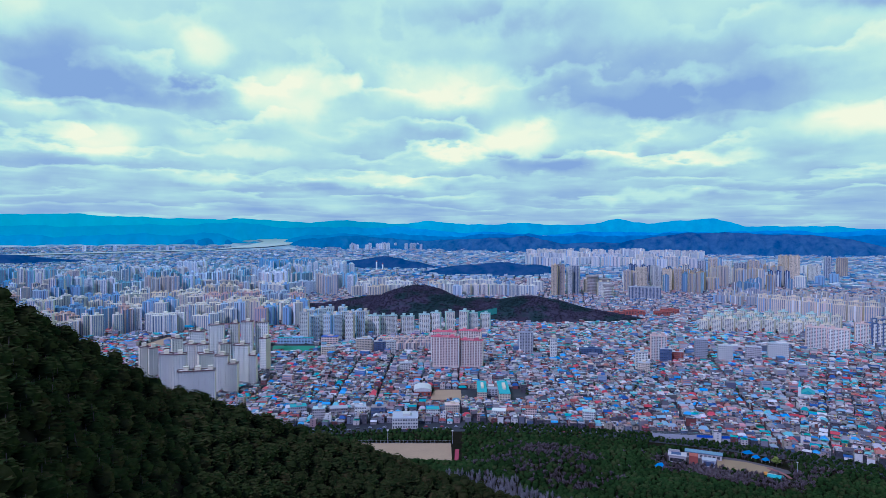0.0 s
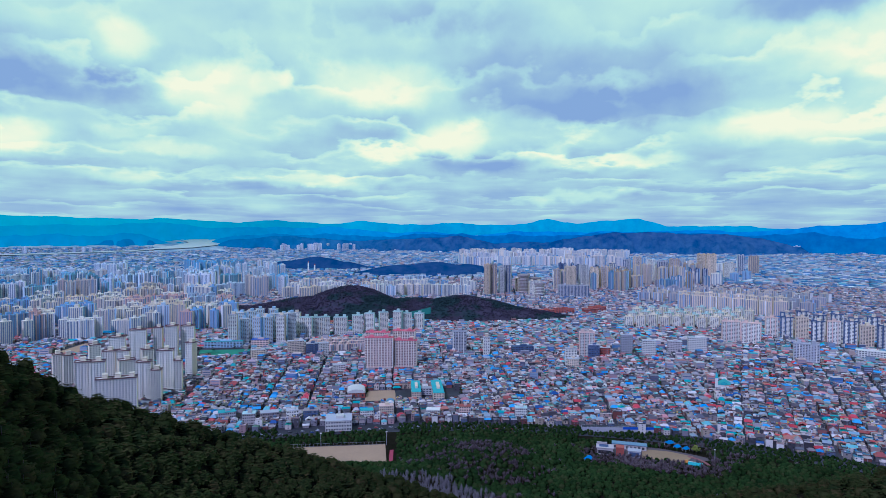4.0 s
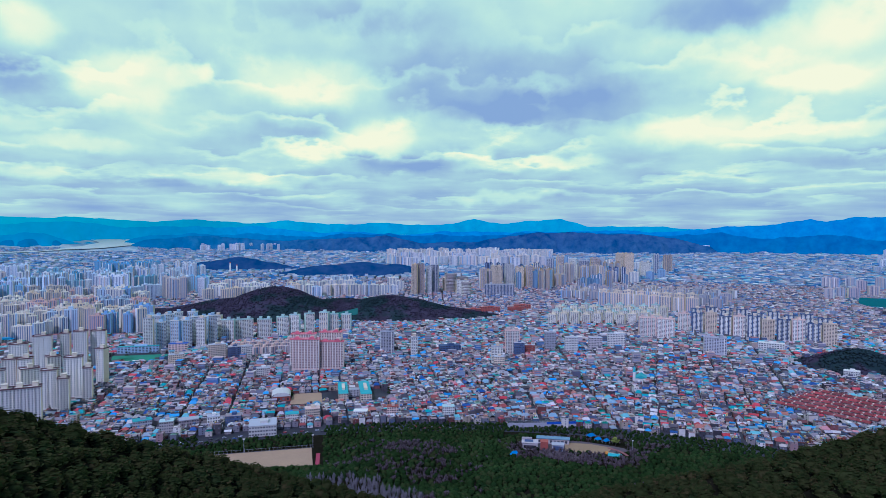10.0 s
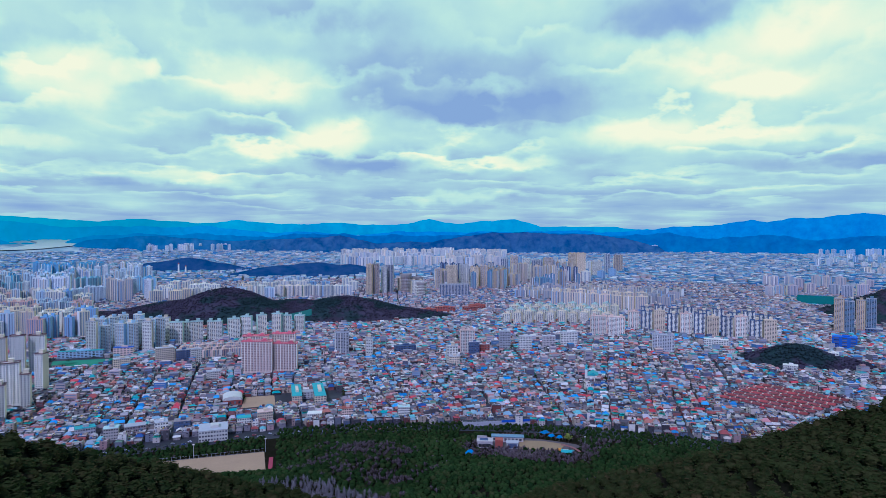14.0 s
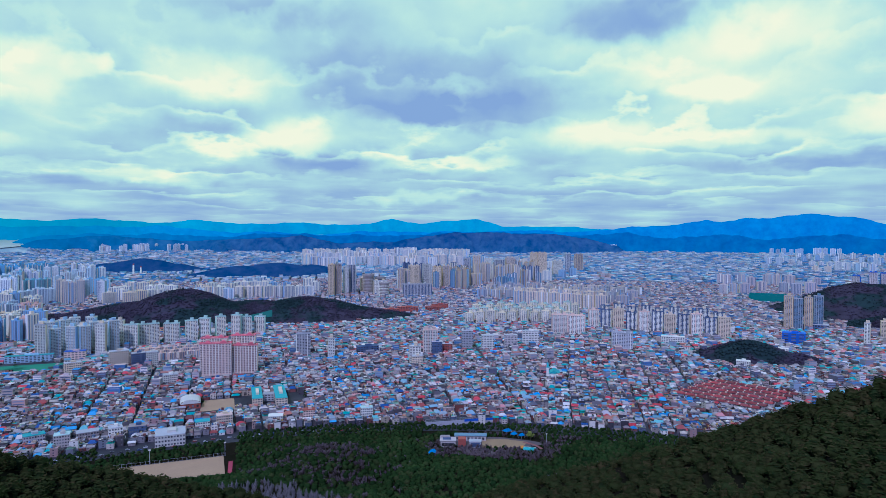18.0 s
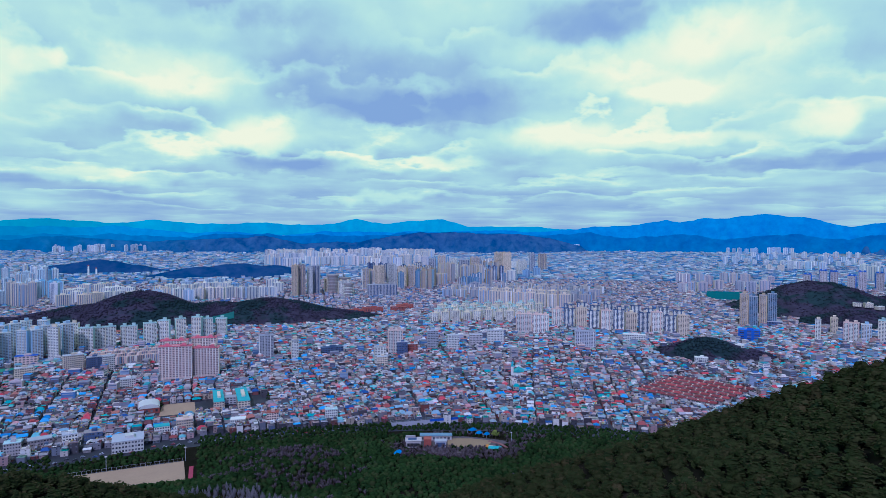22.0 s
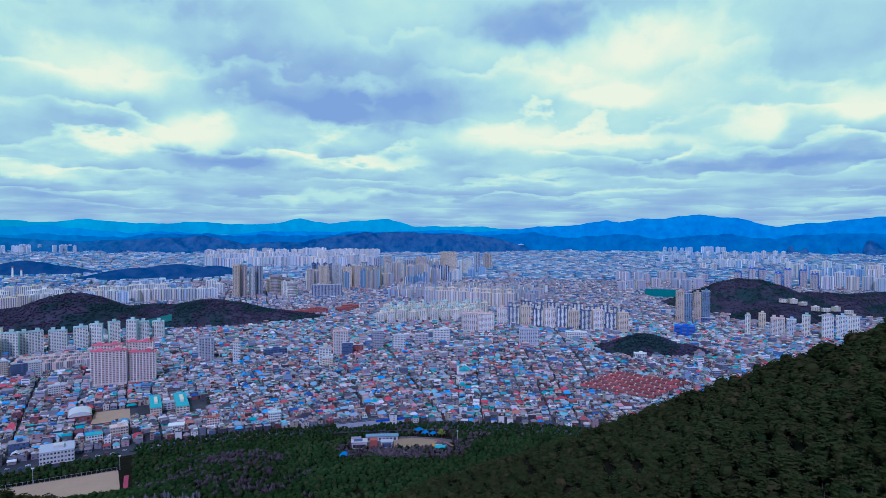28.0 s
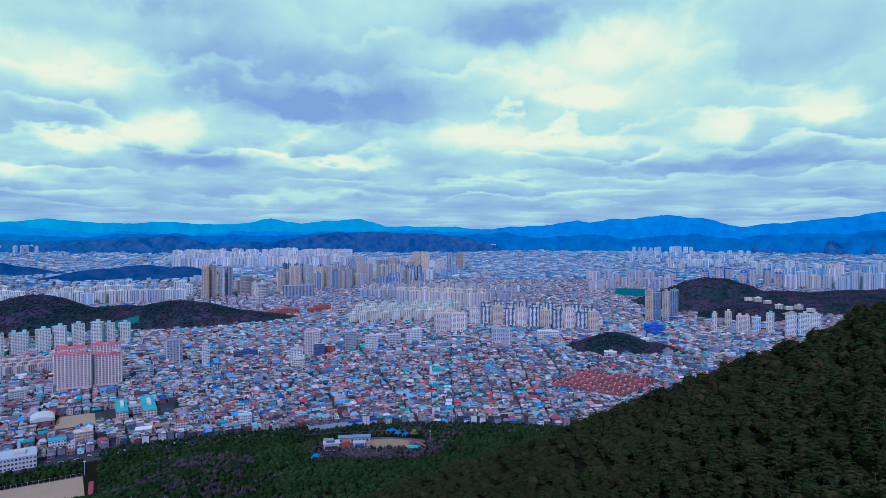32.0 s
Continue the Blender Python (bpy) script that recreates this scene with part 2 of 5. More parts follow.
def box(x0, y0, z0, x1, y1, z1):
    return [(x0, y0, z0), (x1, y0, z0), (x1, y1, z0), (x0, y1, z0), (x0, y0, z1), (x1, y0, z1), (x1, y1, z1), (x0, y1, z1)]


UNIT = box(-.5, -.5, 0, .5, .5, 1)


def boxes(*bs):
    s = Soup()
    for b in bs:
        s.add(box(*b), BOXF)
    return np.concatenate(s.V), np.concatenate(sum(s.F.values(), []))


def part(name, vf, mat, parent, label="", at=None, sub=None):
    """One mesh under a thing or a part; vf: vertices and faces, or a mesh made before."""
    me = vf if isinstance(vf, bpy.types.Mesh) else mesh_of(name, vf[0], [(vf[1], 0)], [mat])
    ob = new(name, me)
    ob.parent = parent
    if at is not None:
        ob.matrix_basis = at
    if label:
        ob["label"] = label
    return ob


def root(name, m, label, category, group=""):
    ob = new(name)
    ob.empty_display_size = 1
    ob.matrix_basis = m
    return tagged(ob, label, category, group)


# ---- the lie of the land ----
def shrink(D):
    """How far the distance is drawn together beyond 2.5 km, so that the plain and hills end under five."""
    D = np.asarray(D, float)
    u = np.maximum(D - 2500, 0) / 2350
    return np.where(D > 2500, (2500 + 2350 * u / (1 + u)) / np.maximum(D, 1), 1.0)


def place(az, D, z=0.0):
    """Where a spot on the unshrunk plain stands once drawn towards the camera to keep its view, and its scale."""
    s = shrink(D)
    a = np.radians(az)
    return np.stack([s * D * np.sin(a), s * D * np.cos(a), H - s * (H - z)], -1), s


def pull(x, y, z=0.0):
    D = np.hypot(x, y)
    s = shrink(D)
    return np.stack([s * x, s * y, H - s * (H - z)], -1), s


RIDGE_AZ = [-180, -100, -60, -45, -35.6, -34.3, -31.3, -28.2, -25.7, -24, -21, -18, -14.6, -11.6, -8.6, -6, -3, 0, 3, 7, 12, 17, 21, 26, 31, 36.5, 41.6, 46.6, 51.3, 55.7, 59, 61.4, 63.7, 66, 75, 100, 180]
RIDGE_EL = [6, 5, 3, -0.5, -4.2, -5.4, -7.4, -9.7, -11.7, -12.8, -13.8, -15, -16.5, -17.6, -18.4, -19.3, -20.3, -21.2, -22, -23.2, -25, -25.6, -24.2, -22.4, -20.9, -19.4, -17.5, -15.3, -13.2, -11, -9.3, -8.3, -7, -5.2, -1, 5, 6]
RIDGE_R = np.interp(RIDGE_AZ, [-180, -60, -35, -25, -7, 9, 32, 44, 60, 75, 180], [260, 250, 215, 240, 300, 330, 330, 313, 280, 250, 260])


def wavy(x, y, s, seed=0.0):
    return (np.sin(x / s + seed) + np.sin(y / s * 1.13 + 2 + seed) + 0.6 * np.sin((x + y) / s * 1.9 + seed) + 0.5 * np.sin((x - 1.3 * y) / s * 2.7 + 1)) / 3


def smooth(a, b, x):
    t = np.clip((x - a) / (b - a), 0, 1)
    return t * t * (3 - 2 * t)


def slope(x, y):
    """Height of the wooded mountain and its foot."""
    az, r = np.degrees(np.arctan2(x, y)), np.hypot(x, y)
    el, rr = np.interp(az, RIDGE_AZ, RIDGE_EL), np.interp(az, RIDGE_AZ, RIDGE_R)
    top = H + rr * np.tan(np.radians(el)) - 4.6
    inner = top - 0.26 * (rr - r) + 2.0 * wavy(x, y, 23) * smooth(20, 80, rr - r)
    inner = np.maximum(inner, 20 + 0 * r)
    back = smooth(70, 110, np.abs(az - 15))
    outer = top - (0.50 * (1 - back) + 0.22 * back) * (r - rr) - 4 * (1 - np.exp(-(r - rr).clip(0) / 25))
    z = np.where(r < rr, np.minimum(inner, top), outer)
    z = z + (118 - z) * (1 - smooth(0, 110, r))
    edge = 735 + 0 * r
    foot = 44 * smooth(0, 1, (edge - r) / 330) * (1 - smooth(8, 1, az) * smooth(560, 615, r)) * (0.75 + 0.35 * wavy(x, y, 70, 1))
    foot = np.where(r > edge, 0, foot)
    # the flat garden ground
    flat = np.exp(-(((az - 25) / 5.5) ** 4) - ((r - 655) / 48) ** 4)
    foot = foot * (1 - flat) + 3 * flat
    return np.maximum(z, foot)


# wooded hills that stand in the city: az, distance, half width across, half depth, height
HILLS = [(-2.4, 1760, 150, 130, 72), (-6.5, 1800, 170, 110, 40), (3.6, 1800, 140, 110, 34), (8.2, 1720, 155, 105, 50), (12.6, 1700, 130, 70, 20), (-13.5, 1880, 170, 90, 14),
         (46.8, 1255, 68, 58, 31), (50.0, 1265, 46, 42, 12),
         (54.8, 2150, 165, 190, 88), (60.5, 2250, 190, 200, 34), (66.5, 2350, 240, 230, 42), (57.4, 1830, 90, 70, 40), (72, 2300, 300, 260, 56),
         (2.0, 3500, 190, 150, 46), (5.4, 3480, 200, 160, 64), (8.6, 3560, 150, 150, 46), (-5.6, 4100, 230, 170, 68), (-8.0, 4300, 150, 150, 38), (-2.9, 4000, 140, 120, 42), (-36, 5600, 420, 220, 60)]


def hills(x, y):
    """Height above the plain of the hills in the city, at unshrunk distances."""
    z = np.zeros(np.shape(x))
    for az, D, w, d, h in HILLS:
        a = math.radians(az)
        u = (x * math.cos(a) - y * math.sin(a)) / w
        v = ((x * math.sin(a) + y * math.cos(a)) - D) / d
        q = u * u + v * v
        z = np.maximum(z, h * np.exp(-q * 0.9) * 1.12 - 0.12 * h) + 0.18 * np.minimum(z, h * np.exp(-q * 0.9))
    return z * (1 + 0.10 * wavy(x, y, 45, 3))


def ground():
    az = np.radians(np.concatenate([np.arange(-180, -50, 4.0), np.arange(-50, 84, 0.5), np.arange(84, 180.1, 4.0)]))
    D = np.concatenate([np.linspace(0.5, 340, 62), np.linspace(345, 760, 84), np.geomspace(770, 2600, 90), np.geomspace(2630, 7000, 90), np.geomspace(7100, 60000, 26)])
    A, DD = np.meshgrid(az, D)
    x, y = DD * np.sin(A), DD * np.cos(A)
    z = np.where(DD < 760, slope(x, y), hills(x, y))
    z = np.where(DD >= 760, np.where(np.abs(np.degrees(A) - 15) > 75, 0, z), z)
    P, _ = pull(x, y, z)
    na = len(az)
    i = (np.arange(len(D) - 1)[:, None] * na + np.arange(na - 1)[None]).ravel()
    F = np.stack([i, i + na, i + na + 1, i + 1], -1)[:, ::-1]
    r = DD.ravel()[i]
    hz = hills(x, y).ravel()
    hz = np.maximum.reduce([hz[i], hz[i + 1], hz[i + na], hz[i + na + 1]])
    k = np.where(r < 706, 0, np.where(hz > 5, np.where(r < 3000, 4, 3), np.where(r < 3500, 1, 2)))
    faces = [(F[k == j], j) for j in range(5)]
    me = mesh_of("ground", P.reshape(-1, 3), faces, [M_SOIL, M_ASPHALT, M_PLAIN, M_FARHILL, M_HAZED_HILLWOOD])
    me.polygons.foreach_set("use_smooth", np.ones(len(me.polygons), bool))
    tagged(new("ground", me), "wooded mountain foot, asphalt city ground and far hazy plain", "ground", kind="structure")


ground()


def ridge(name, d, depth, lows, mat, amp, label, seed, rough=1.0):
    """A range of far mountains shaped to fit the camera's view: its crest in degrees of azimuth and elevation from the
    eye.
    """
    az = np.arange(-62, 98, 0.15)
    e = np.interp(az, lows[0], lows[1])
    fr = sum(np.sin(az * f + seed * (i + 1) * 1.7) / f ** 0.8 for i, f in enumerate((0.8, 1.5, 2.6, 4.3, 7.1, 11.0)))
    e = e + amp * fr * 0.35
    t = np.linspace(0, 1, 15)
    A, T = np.meshgrid(np.radians(az), t)
    d = np.interp(az, *d) if isinstance(d, tuple) else np.full(len(az), float(d))
    rad = d + depth * T + (1 - T) * 45 * np.sin(A * 57.3 * 0.9 + seed) * np.sin(A * 57.3 * 2.3)
    top = H + (d + depth) * np.tan(np.radians(e))
    base = H - d * 0.0262 - 60
    a_ = np.degrees(A)
    spur = 1 + (.16 * np.sin(a_ * 2.6 + seed + 4 * T) + .11 * np.sin(a_ * 6.1 + 2 * seed - 5 * T) + .05 * np.sin(a_ * 11.7 + seed + 7 * T)) * (1 - T) ** 2 * T * 6.7 * rough
    z = base - 30 + (top - base + 30) * (T ** 0.8) * spur
    P = np.stack([rad * np.sin(A), rad * np.cos(A), z], -1)
    n = len(az)
    i = (np.arange(14)[:, None] * n + np.arange(n - 1)[None]).ravel()
    F = np.stack([i, i + n, i + n + 1, i + 1], -1)[:, ::-1]
    me = mesh_of(name, P.reshape(-1, 3), [(F, 0)], [mat])
    me.polygons.foreach_set("use_smooth", np.ones(len(F), bool))
    tagged(new(name, me), label, "mountain range", kind="structure")


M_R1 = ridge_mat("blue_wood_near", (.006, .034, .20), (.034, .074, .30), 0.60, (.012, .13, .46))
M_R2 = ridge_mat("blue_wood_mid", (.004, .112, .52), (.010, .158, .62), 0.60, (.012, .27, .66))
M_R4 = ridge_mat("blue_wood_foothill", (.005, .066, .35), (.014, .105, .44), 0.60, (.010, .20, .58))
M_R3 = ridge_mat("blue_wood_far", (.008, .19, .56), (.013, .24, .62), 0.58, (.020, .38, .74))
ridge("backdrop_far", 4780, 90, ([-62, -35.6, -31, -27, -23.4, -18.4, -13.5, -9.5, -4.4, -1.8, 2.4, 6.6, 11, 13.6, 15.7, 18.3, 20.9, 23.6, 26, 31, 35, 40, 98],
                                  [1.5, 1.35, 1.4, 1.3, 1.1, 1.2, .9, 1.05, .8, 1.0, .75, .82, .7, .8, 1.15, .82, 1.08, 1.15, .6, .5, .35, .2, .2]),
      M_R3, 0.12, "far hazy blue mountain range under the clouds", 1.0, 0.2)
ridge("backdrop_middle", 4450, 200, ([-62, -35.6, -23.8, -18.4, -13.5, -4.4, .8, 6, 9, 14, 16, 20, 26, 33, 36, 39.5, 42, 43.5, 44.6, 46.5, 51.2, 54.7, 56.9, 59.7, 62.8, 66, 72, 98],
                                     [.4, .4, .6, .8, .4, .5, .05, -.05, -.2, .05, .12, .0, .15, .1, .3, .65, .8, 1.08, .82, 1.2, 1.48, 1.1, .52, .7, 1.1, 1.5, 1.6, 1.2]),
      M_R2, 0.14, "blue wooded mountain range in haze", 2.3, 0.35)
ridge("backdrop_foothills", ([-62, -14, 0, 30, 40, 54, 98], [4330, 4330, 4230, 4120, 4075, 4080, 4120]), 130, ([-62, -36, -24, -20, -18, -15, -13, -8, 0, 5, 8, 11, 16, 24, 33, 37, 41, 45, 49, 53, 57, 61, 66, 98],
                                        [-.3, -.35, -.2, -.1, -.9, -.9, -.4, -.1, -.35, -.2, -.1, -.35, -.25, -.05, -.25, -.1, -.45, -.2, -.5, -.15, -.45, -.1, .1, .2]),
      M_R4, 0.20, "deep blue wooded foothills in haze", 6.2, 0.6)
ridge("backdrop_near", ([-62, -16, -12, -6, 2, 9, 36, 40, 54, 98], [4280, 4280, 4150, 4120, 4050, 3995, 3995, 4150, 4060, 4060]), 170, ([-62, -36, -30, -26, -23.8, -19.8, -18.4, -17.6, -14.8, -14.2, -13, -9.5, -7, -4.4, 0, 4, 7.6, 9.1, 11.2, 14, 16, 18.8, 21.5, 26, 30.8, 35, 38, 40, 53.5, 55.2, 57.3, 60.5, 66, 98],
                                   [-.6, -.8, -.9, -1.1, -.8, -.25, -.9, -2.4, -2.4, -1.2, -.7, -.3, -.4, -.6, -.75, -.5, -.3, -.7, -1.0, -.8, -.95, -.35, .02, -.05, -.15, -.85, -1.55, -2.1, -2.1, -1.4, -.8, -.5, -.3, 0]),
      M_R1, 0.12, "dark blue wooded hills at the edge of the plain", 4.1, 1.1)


# ---- sky ----
def sky_dome():
    m = Nodes("cloudy_sky")
    d = m.vec("NORMALIZE", m.coord("Object"))
    sep = m.t.nodes.new("ShaderNodeSeparateXYZ")
    m.put(sep.inputs[0], d)
    x, y, z = sep.outputs
    az = m.math("MULTIPLY", m.math("ARCTAN2", x, y), 57.2958)
    el = m.math("MULTIPLY", m.math("ARCSINE", z), 57.2958)
    zz = m.math("ADD", m.math("MAXIMUM", z, 0.0), 0.20)
    com = m.t.nodes.new("ShaderNodeCombineXYZ")
    m.put(com.inputs[0], m.math("DIVIDE", x, zz))
    m.put(com.inputs[1], m.math("DIVIDE", y, zz))
    flat = com.outputs[0]
    heap = m.noise(flat, 2.0, 4, 0.45)
    # rows of cloud, one behind the other: each has a bright heaped crest over a grey foot, closer together towards the horizon
    row = m.math("MULTIPLY", m.math("LOGARITHM", m.math("MAXIMUM", m.math("ADD", el, 1.0), 0.2), 2.718), 3.3)
    cp = m.t.nodes.new("ShaderNodeCombineXYZ")
    m.put(cp.inputs[0], m.math("MULTIPLY", az, 0.12))
    m.put(cp.inputs[1], m.math("MULTIPLY", row, 0.75))
    warp = m.math("MULTIPLY", m.math("SUBTRACT", m.noise(cp.outputs[0], 1.0, 5, 0.53), 0.5), 3.6)
    saw = m.math("FRACT", m.math("ADD", row, warp))
    crest = m.ramp(saw, [(0, (0, 0, 0)), (.30, (.14, .14, .14)), (.60, (.45, .45, .45)), (.78, (1, 1, 1)), (.88, (.80, .80, .80)), (1, (0, 0, 0))])
    gate = m.ramp(m.noise(m.vec("ADD", cp.outputs[0], (7.0, 3.0, 0.0)), 0.8, 3, 0.5), [(.38, (.05, .05, .05)), (.62, (1, 1, 1))])
    high = m.math("MULTIPLY", m.math("MULTIPLY_ADD", el, -0.05, 1.3, clamp=True), m.math("MULTIPLY_ADD", el, 0.15, 0.18, clamp=True))
    puff = m.noise(d, 18.0, 5, 0.5)
    ct = m.t.nodes.new("ShaderNodeCombineXYZ")
    m.put(ct.inputs[0], m.math("MULTIPLY", az, 0.11))
    m.put(ct.inputs[1], m.math("MULTIPLY", el, 1.05))
    streak = m.math("MULTIPLY", m.math("SUBTRACT", m.noise(ct.outputs[0], 1.0, 4, 0.5), 0.5), m.math("MULTIPLY_ADD", el, -0.15, 1.05, clamp=True))
    base = m.math("ADD", 0.50, m.math("MULTIPLY", m.math("SUBTRACT", heap, 0.5), 0.60))
    base = m.math("ADD", base, m.math("MULTIPLY", m.math("MULTIPLY", m.math("MULTIPLY", m.math("SUBTRACT", crest, 0.36), 0.42), gate), high))
    base = m.math("ADD", base, m.math("MULTIPLY", streak, 0.85))
    base = m.math("ADD", base, m.math("MULTIPLY", m.math("SUBTRACT", puff, 0.5), 0.20))
    base = m.math("SUBTRACT", base, m.math("MULTIPLY", m.math("MULTIPLY_ADD", el, -0.12, 1.0, clamp=True), 0.22))
    # banks of bright and dark cloud: az, elevation, half sizes, strength, with torn edges
    waz = m.math("MULTIPLY_ADD", m.math("SUBTRACT", m.noise(d, 13.0, 4, 0.50), 0.5), 6.0, az)
    wel = m.math("MULTIPLY_ADD", m.math("SUBTRACT", m.noise(m.vec("ADD", d, (5.0, 3.0, 1.0)), 17.0, 4, 0.50), 0.5), 2.6, el)
    for a, e, wa, we, s in BANKS_W + BANKS_M + BANKS_E:
        u = m.math("DIVIDE", m.math("SUBTRACT", waz, a), wa * 1.15)
        v = m.math("DIVIDE", m.math("SUBTRACT", wel, e), we * 1.15)
        q = m.math("ADD", m.math("MULTIPLY", u, u), m.math("MULTIPLY", v, v))
        g = m.math("POWER", 2.718, m.math("MULTIPLY", m.math("MULTIPLY", q, q), -0.8))
        base = m.math("ADD", base, m.math("MULTIPLY", g, s * 0.86))
    stops = [(0.10, (.29, .41, .71)), (0.30, (.39, .54, .72)), (0.45, (.49, .70, .74)), (0.58, (.59, .81, .73)), (0.76, (.81, .92, .70)), (0.94, (1.0, .96, .69))]
    col = m.ramp(base, [(k, raw(c)) for k, c in stops])
    e = m.t.nodes.new("ShaderNodeEmission")
    m.put(e.inputs[0], col)
    e.inputs[1].default_value = 1.0
    m.put(m.out.inputs[0], e.outputs[0])
    m.mat.cycles.emission_sampling = "NONE"
    A, E = np.meshgrid(np.radians(np.arange(-64, 100.1, 2)), np.radians(np.arange(-2, 50.1, 2)))
    P = 4920 * np.stack([np.sin(A) * np.cos(E), np.cos(A) * np.cos(E), np.sin(E)], -1)
    n = A.shape[1]
    i = (np.arange(A.shape[0] - 1)[:, None] * n + np.arange(n - 1)[None]).ravel()
    F = np.stack([i, i + 1, i + n + 1, i + n], -1)[:, ::-1]
    ob = new("backdrop_sky", mesh_of("backdrop_sky", P.reshape(-1, 3), [(F, 0)], [m.mat]))
    ob.location = (0, 0, H)
    ob.data.polygons.foreach_set("use_smooth", np.ones(len(F), bool))
    tagged(ob, "bright broken layer of grey-blue and cream clouds", "sky", kind="structure")


BANKS_W = [(-14.0, 12.2, 3.1, 2.1, .50), (-9.7, 13.4, 1.6, .9, .35), (-21.0, 15.4, 2.1, 1.3, .30), (-28.6, 7.3, 2.5, 1.3, .50), (-32.1, 13.2, 4.3, 2.3, -.35),
           (-27.1, 11.8, 6.1, 1.3, -.40), (-17.8, 6.9, 3.4, .6, .30), (-20.6, 8.4, 2.3, .6, .25), (.8, 13.1, 5.7, 1.6, .38), (-33.3, 9.6, 2.6, .5, .25), (-35.3, 15.9, 2.1, 1.7, .30)]
BANKS_M = [(1.9, 7.7, 3.9, 1.0, .38), (7.3, 8.5, 2.8, 1.3, .42), (15.6, 6.7, 2.1, .9, .40), (18.3, 13.6, 10.0, 2.5, -.30), (22.5, 11.0, 7.4, 1.3, -.38), (10.1, 6.4, 5.0, .6, -.28),
           (-5.4, 4.7, 5.7, .5, .30), (-20.2, 4.6, 2.8, .4, .25), (5.3, 18.8, 7.2, 1.1, -.20), (18.7, 3.2, 4.1, .4, .25), (22.9, 6.1, 3.6, .5, .30)]
BANKS_E = [(47.0, 12.0, 13.0, 4.6, .15), (44.2, 11.8, 2.8, .9, .48), (37.6, 14.6, 7.4, 2.0, .28), (37.1, 18.2, 4.9, 1.3, -.38), (34.5, 8.4, 5.4, 1.0, .35), (44.8, 7.8, 4.8, .5, .25), (55.5, 8.7, 1.9, 1.2, .42),
           (62.7, 10.1, 2.2, 1.1, .45), (47.8, 16.4, 5.5, 1.8, .30), (60.3, 15.0, 4.5, 2.1, -.14), (55.1, 5.7, 9.1, .5, -.22)]
sky_dome()


# ---- apartment blocks ----
TAKEN = [(-40, 642, 62), (-5, 850, 26)]            # built-on spots: x, y, radius
CACHE = {}


def cached(key, make):
    if key not in CACHE:
        CACHE[key] = make()
    return CACHE[key]


def window_column(n, bw, storey, first=1):
    """One bay of glazed balconies: a pane for each storey, set in a shallow frame."""
    def make():
        bs = [(-bw / 2, -0.10, first * storey + k * storey + 0.95, bw / 2, 0.05, first * storey + k * storey + 2.2) for k in range(n - first)]
        return mesh_of("window_column", *[(lambda v: (v[0], [(v[1], 0)]))(boxes(*bs))][0], [M_GLASS])
    return cached(("win", n, round(bw, 2), round(storey, 2), first), make)


STYLES = {  # wall, fins and end bands, parapet, side
    "cream": ("white", "white", "maroon", "cream"), "pink": ("pink", "white", "rose", "pink"), "bluish": ("white", "blue", "white", "blue"),
    "white": ("white", "white", "grey", "beige"), "beige": ("beige", "beige", "beige", "beige"), "dark": ("white", "navy", "navy", "beige"), "taupe": ("brown", "tan", "brown", "brown"),
    "sky": ("glassblue", "grey", "grey", "glassblue"), "slate": ("grey", "navy", "grey", "grey"), "tall": ("stone", "tan", "stone", "tan"), "grey": ("grey", "white", "grey", "grey"), "rosy": ("white", "pink", "pink", "pink"), "green": ("white", "cream", "mint", "mint"), "tan": ("beige", "tan", "tan", "tan"), "ivory": ("white", "cream", "cream", "cream"), "site": ("stone", "grey", "azure", "azure"),
}
WORDS = {"sky": "tall slate-blue apartment tower with grey vertical bands", "cream": "white slab apartment block with maroon roof edge and cream end walls", "pink": "grey-beige apartment block with bright pink roof edge and crowns",
         "bluish": "white apartment tower with pale blue bands", "white": "white slab apartment block with rows of glazed balconies", "beige": "beige slab apartment block with rows of balconies",
         "dark": "white apartment tower with dark slate vertical bands", "taupe": "taupe and tan high-rise apartment tower", "slate": "slate-grey high-rise apartment tower",
         "tall": "tall grey-beige apartment tower with tan bands", "grey": "grey slab apartment block with white bands", "rosy": "white apartment slab with pale pink bands", "green": "white apartment slab with pale mint roof caps", "tan": "beige high-rise tower with tan vertical bands", "site": "grey-beige tower under construction with blue netting round its top", "ivory": "ivory slab apartment block with cream end walls"}


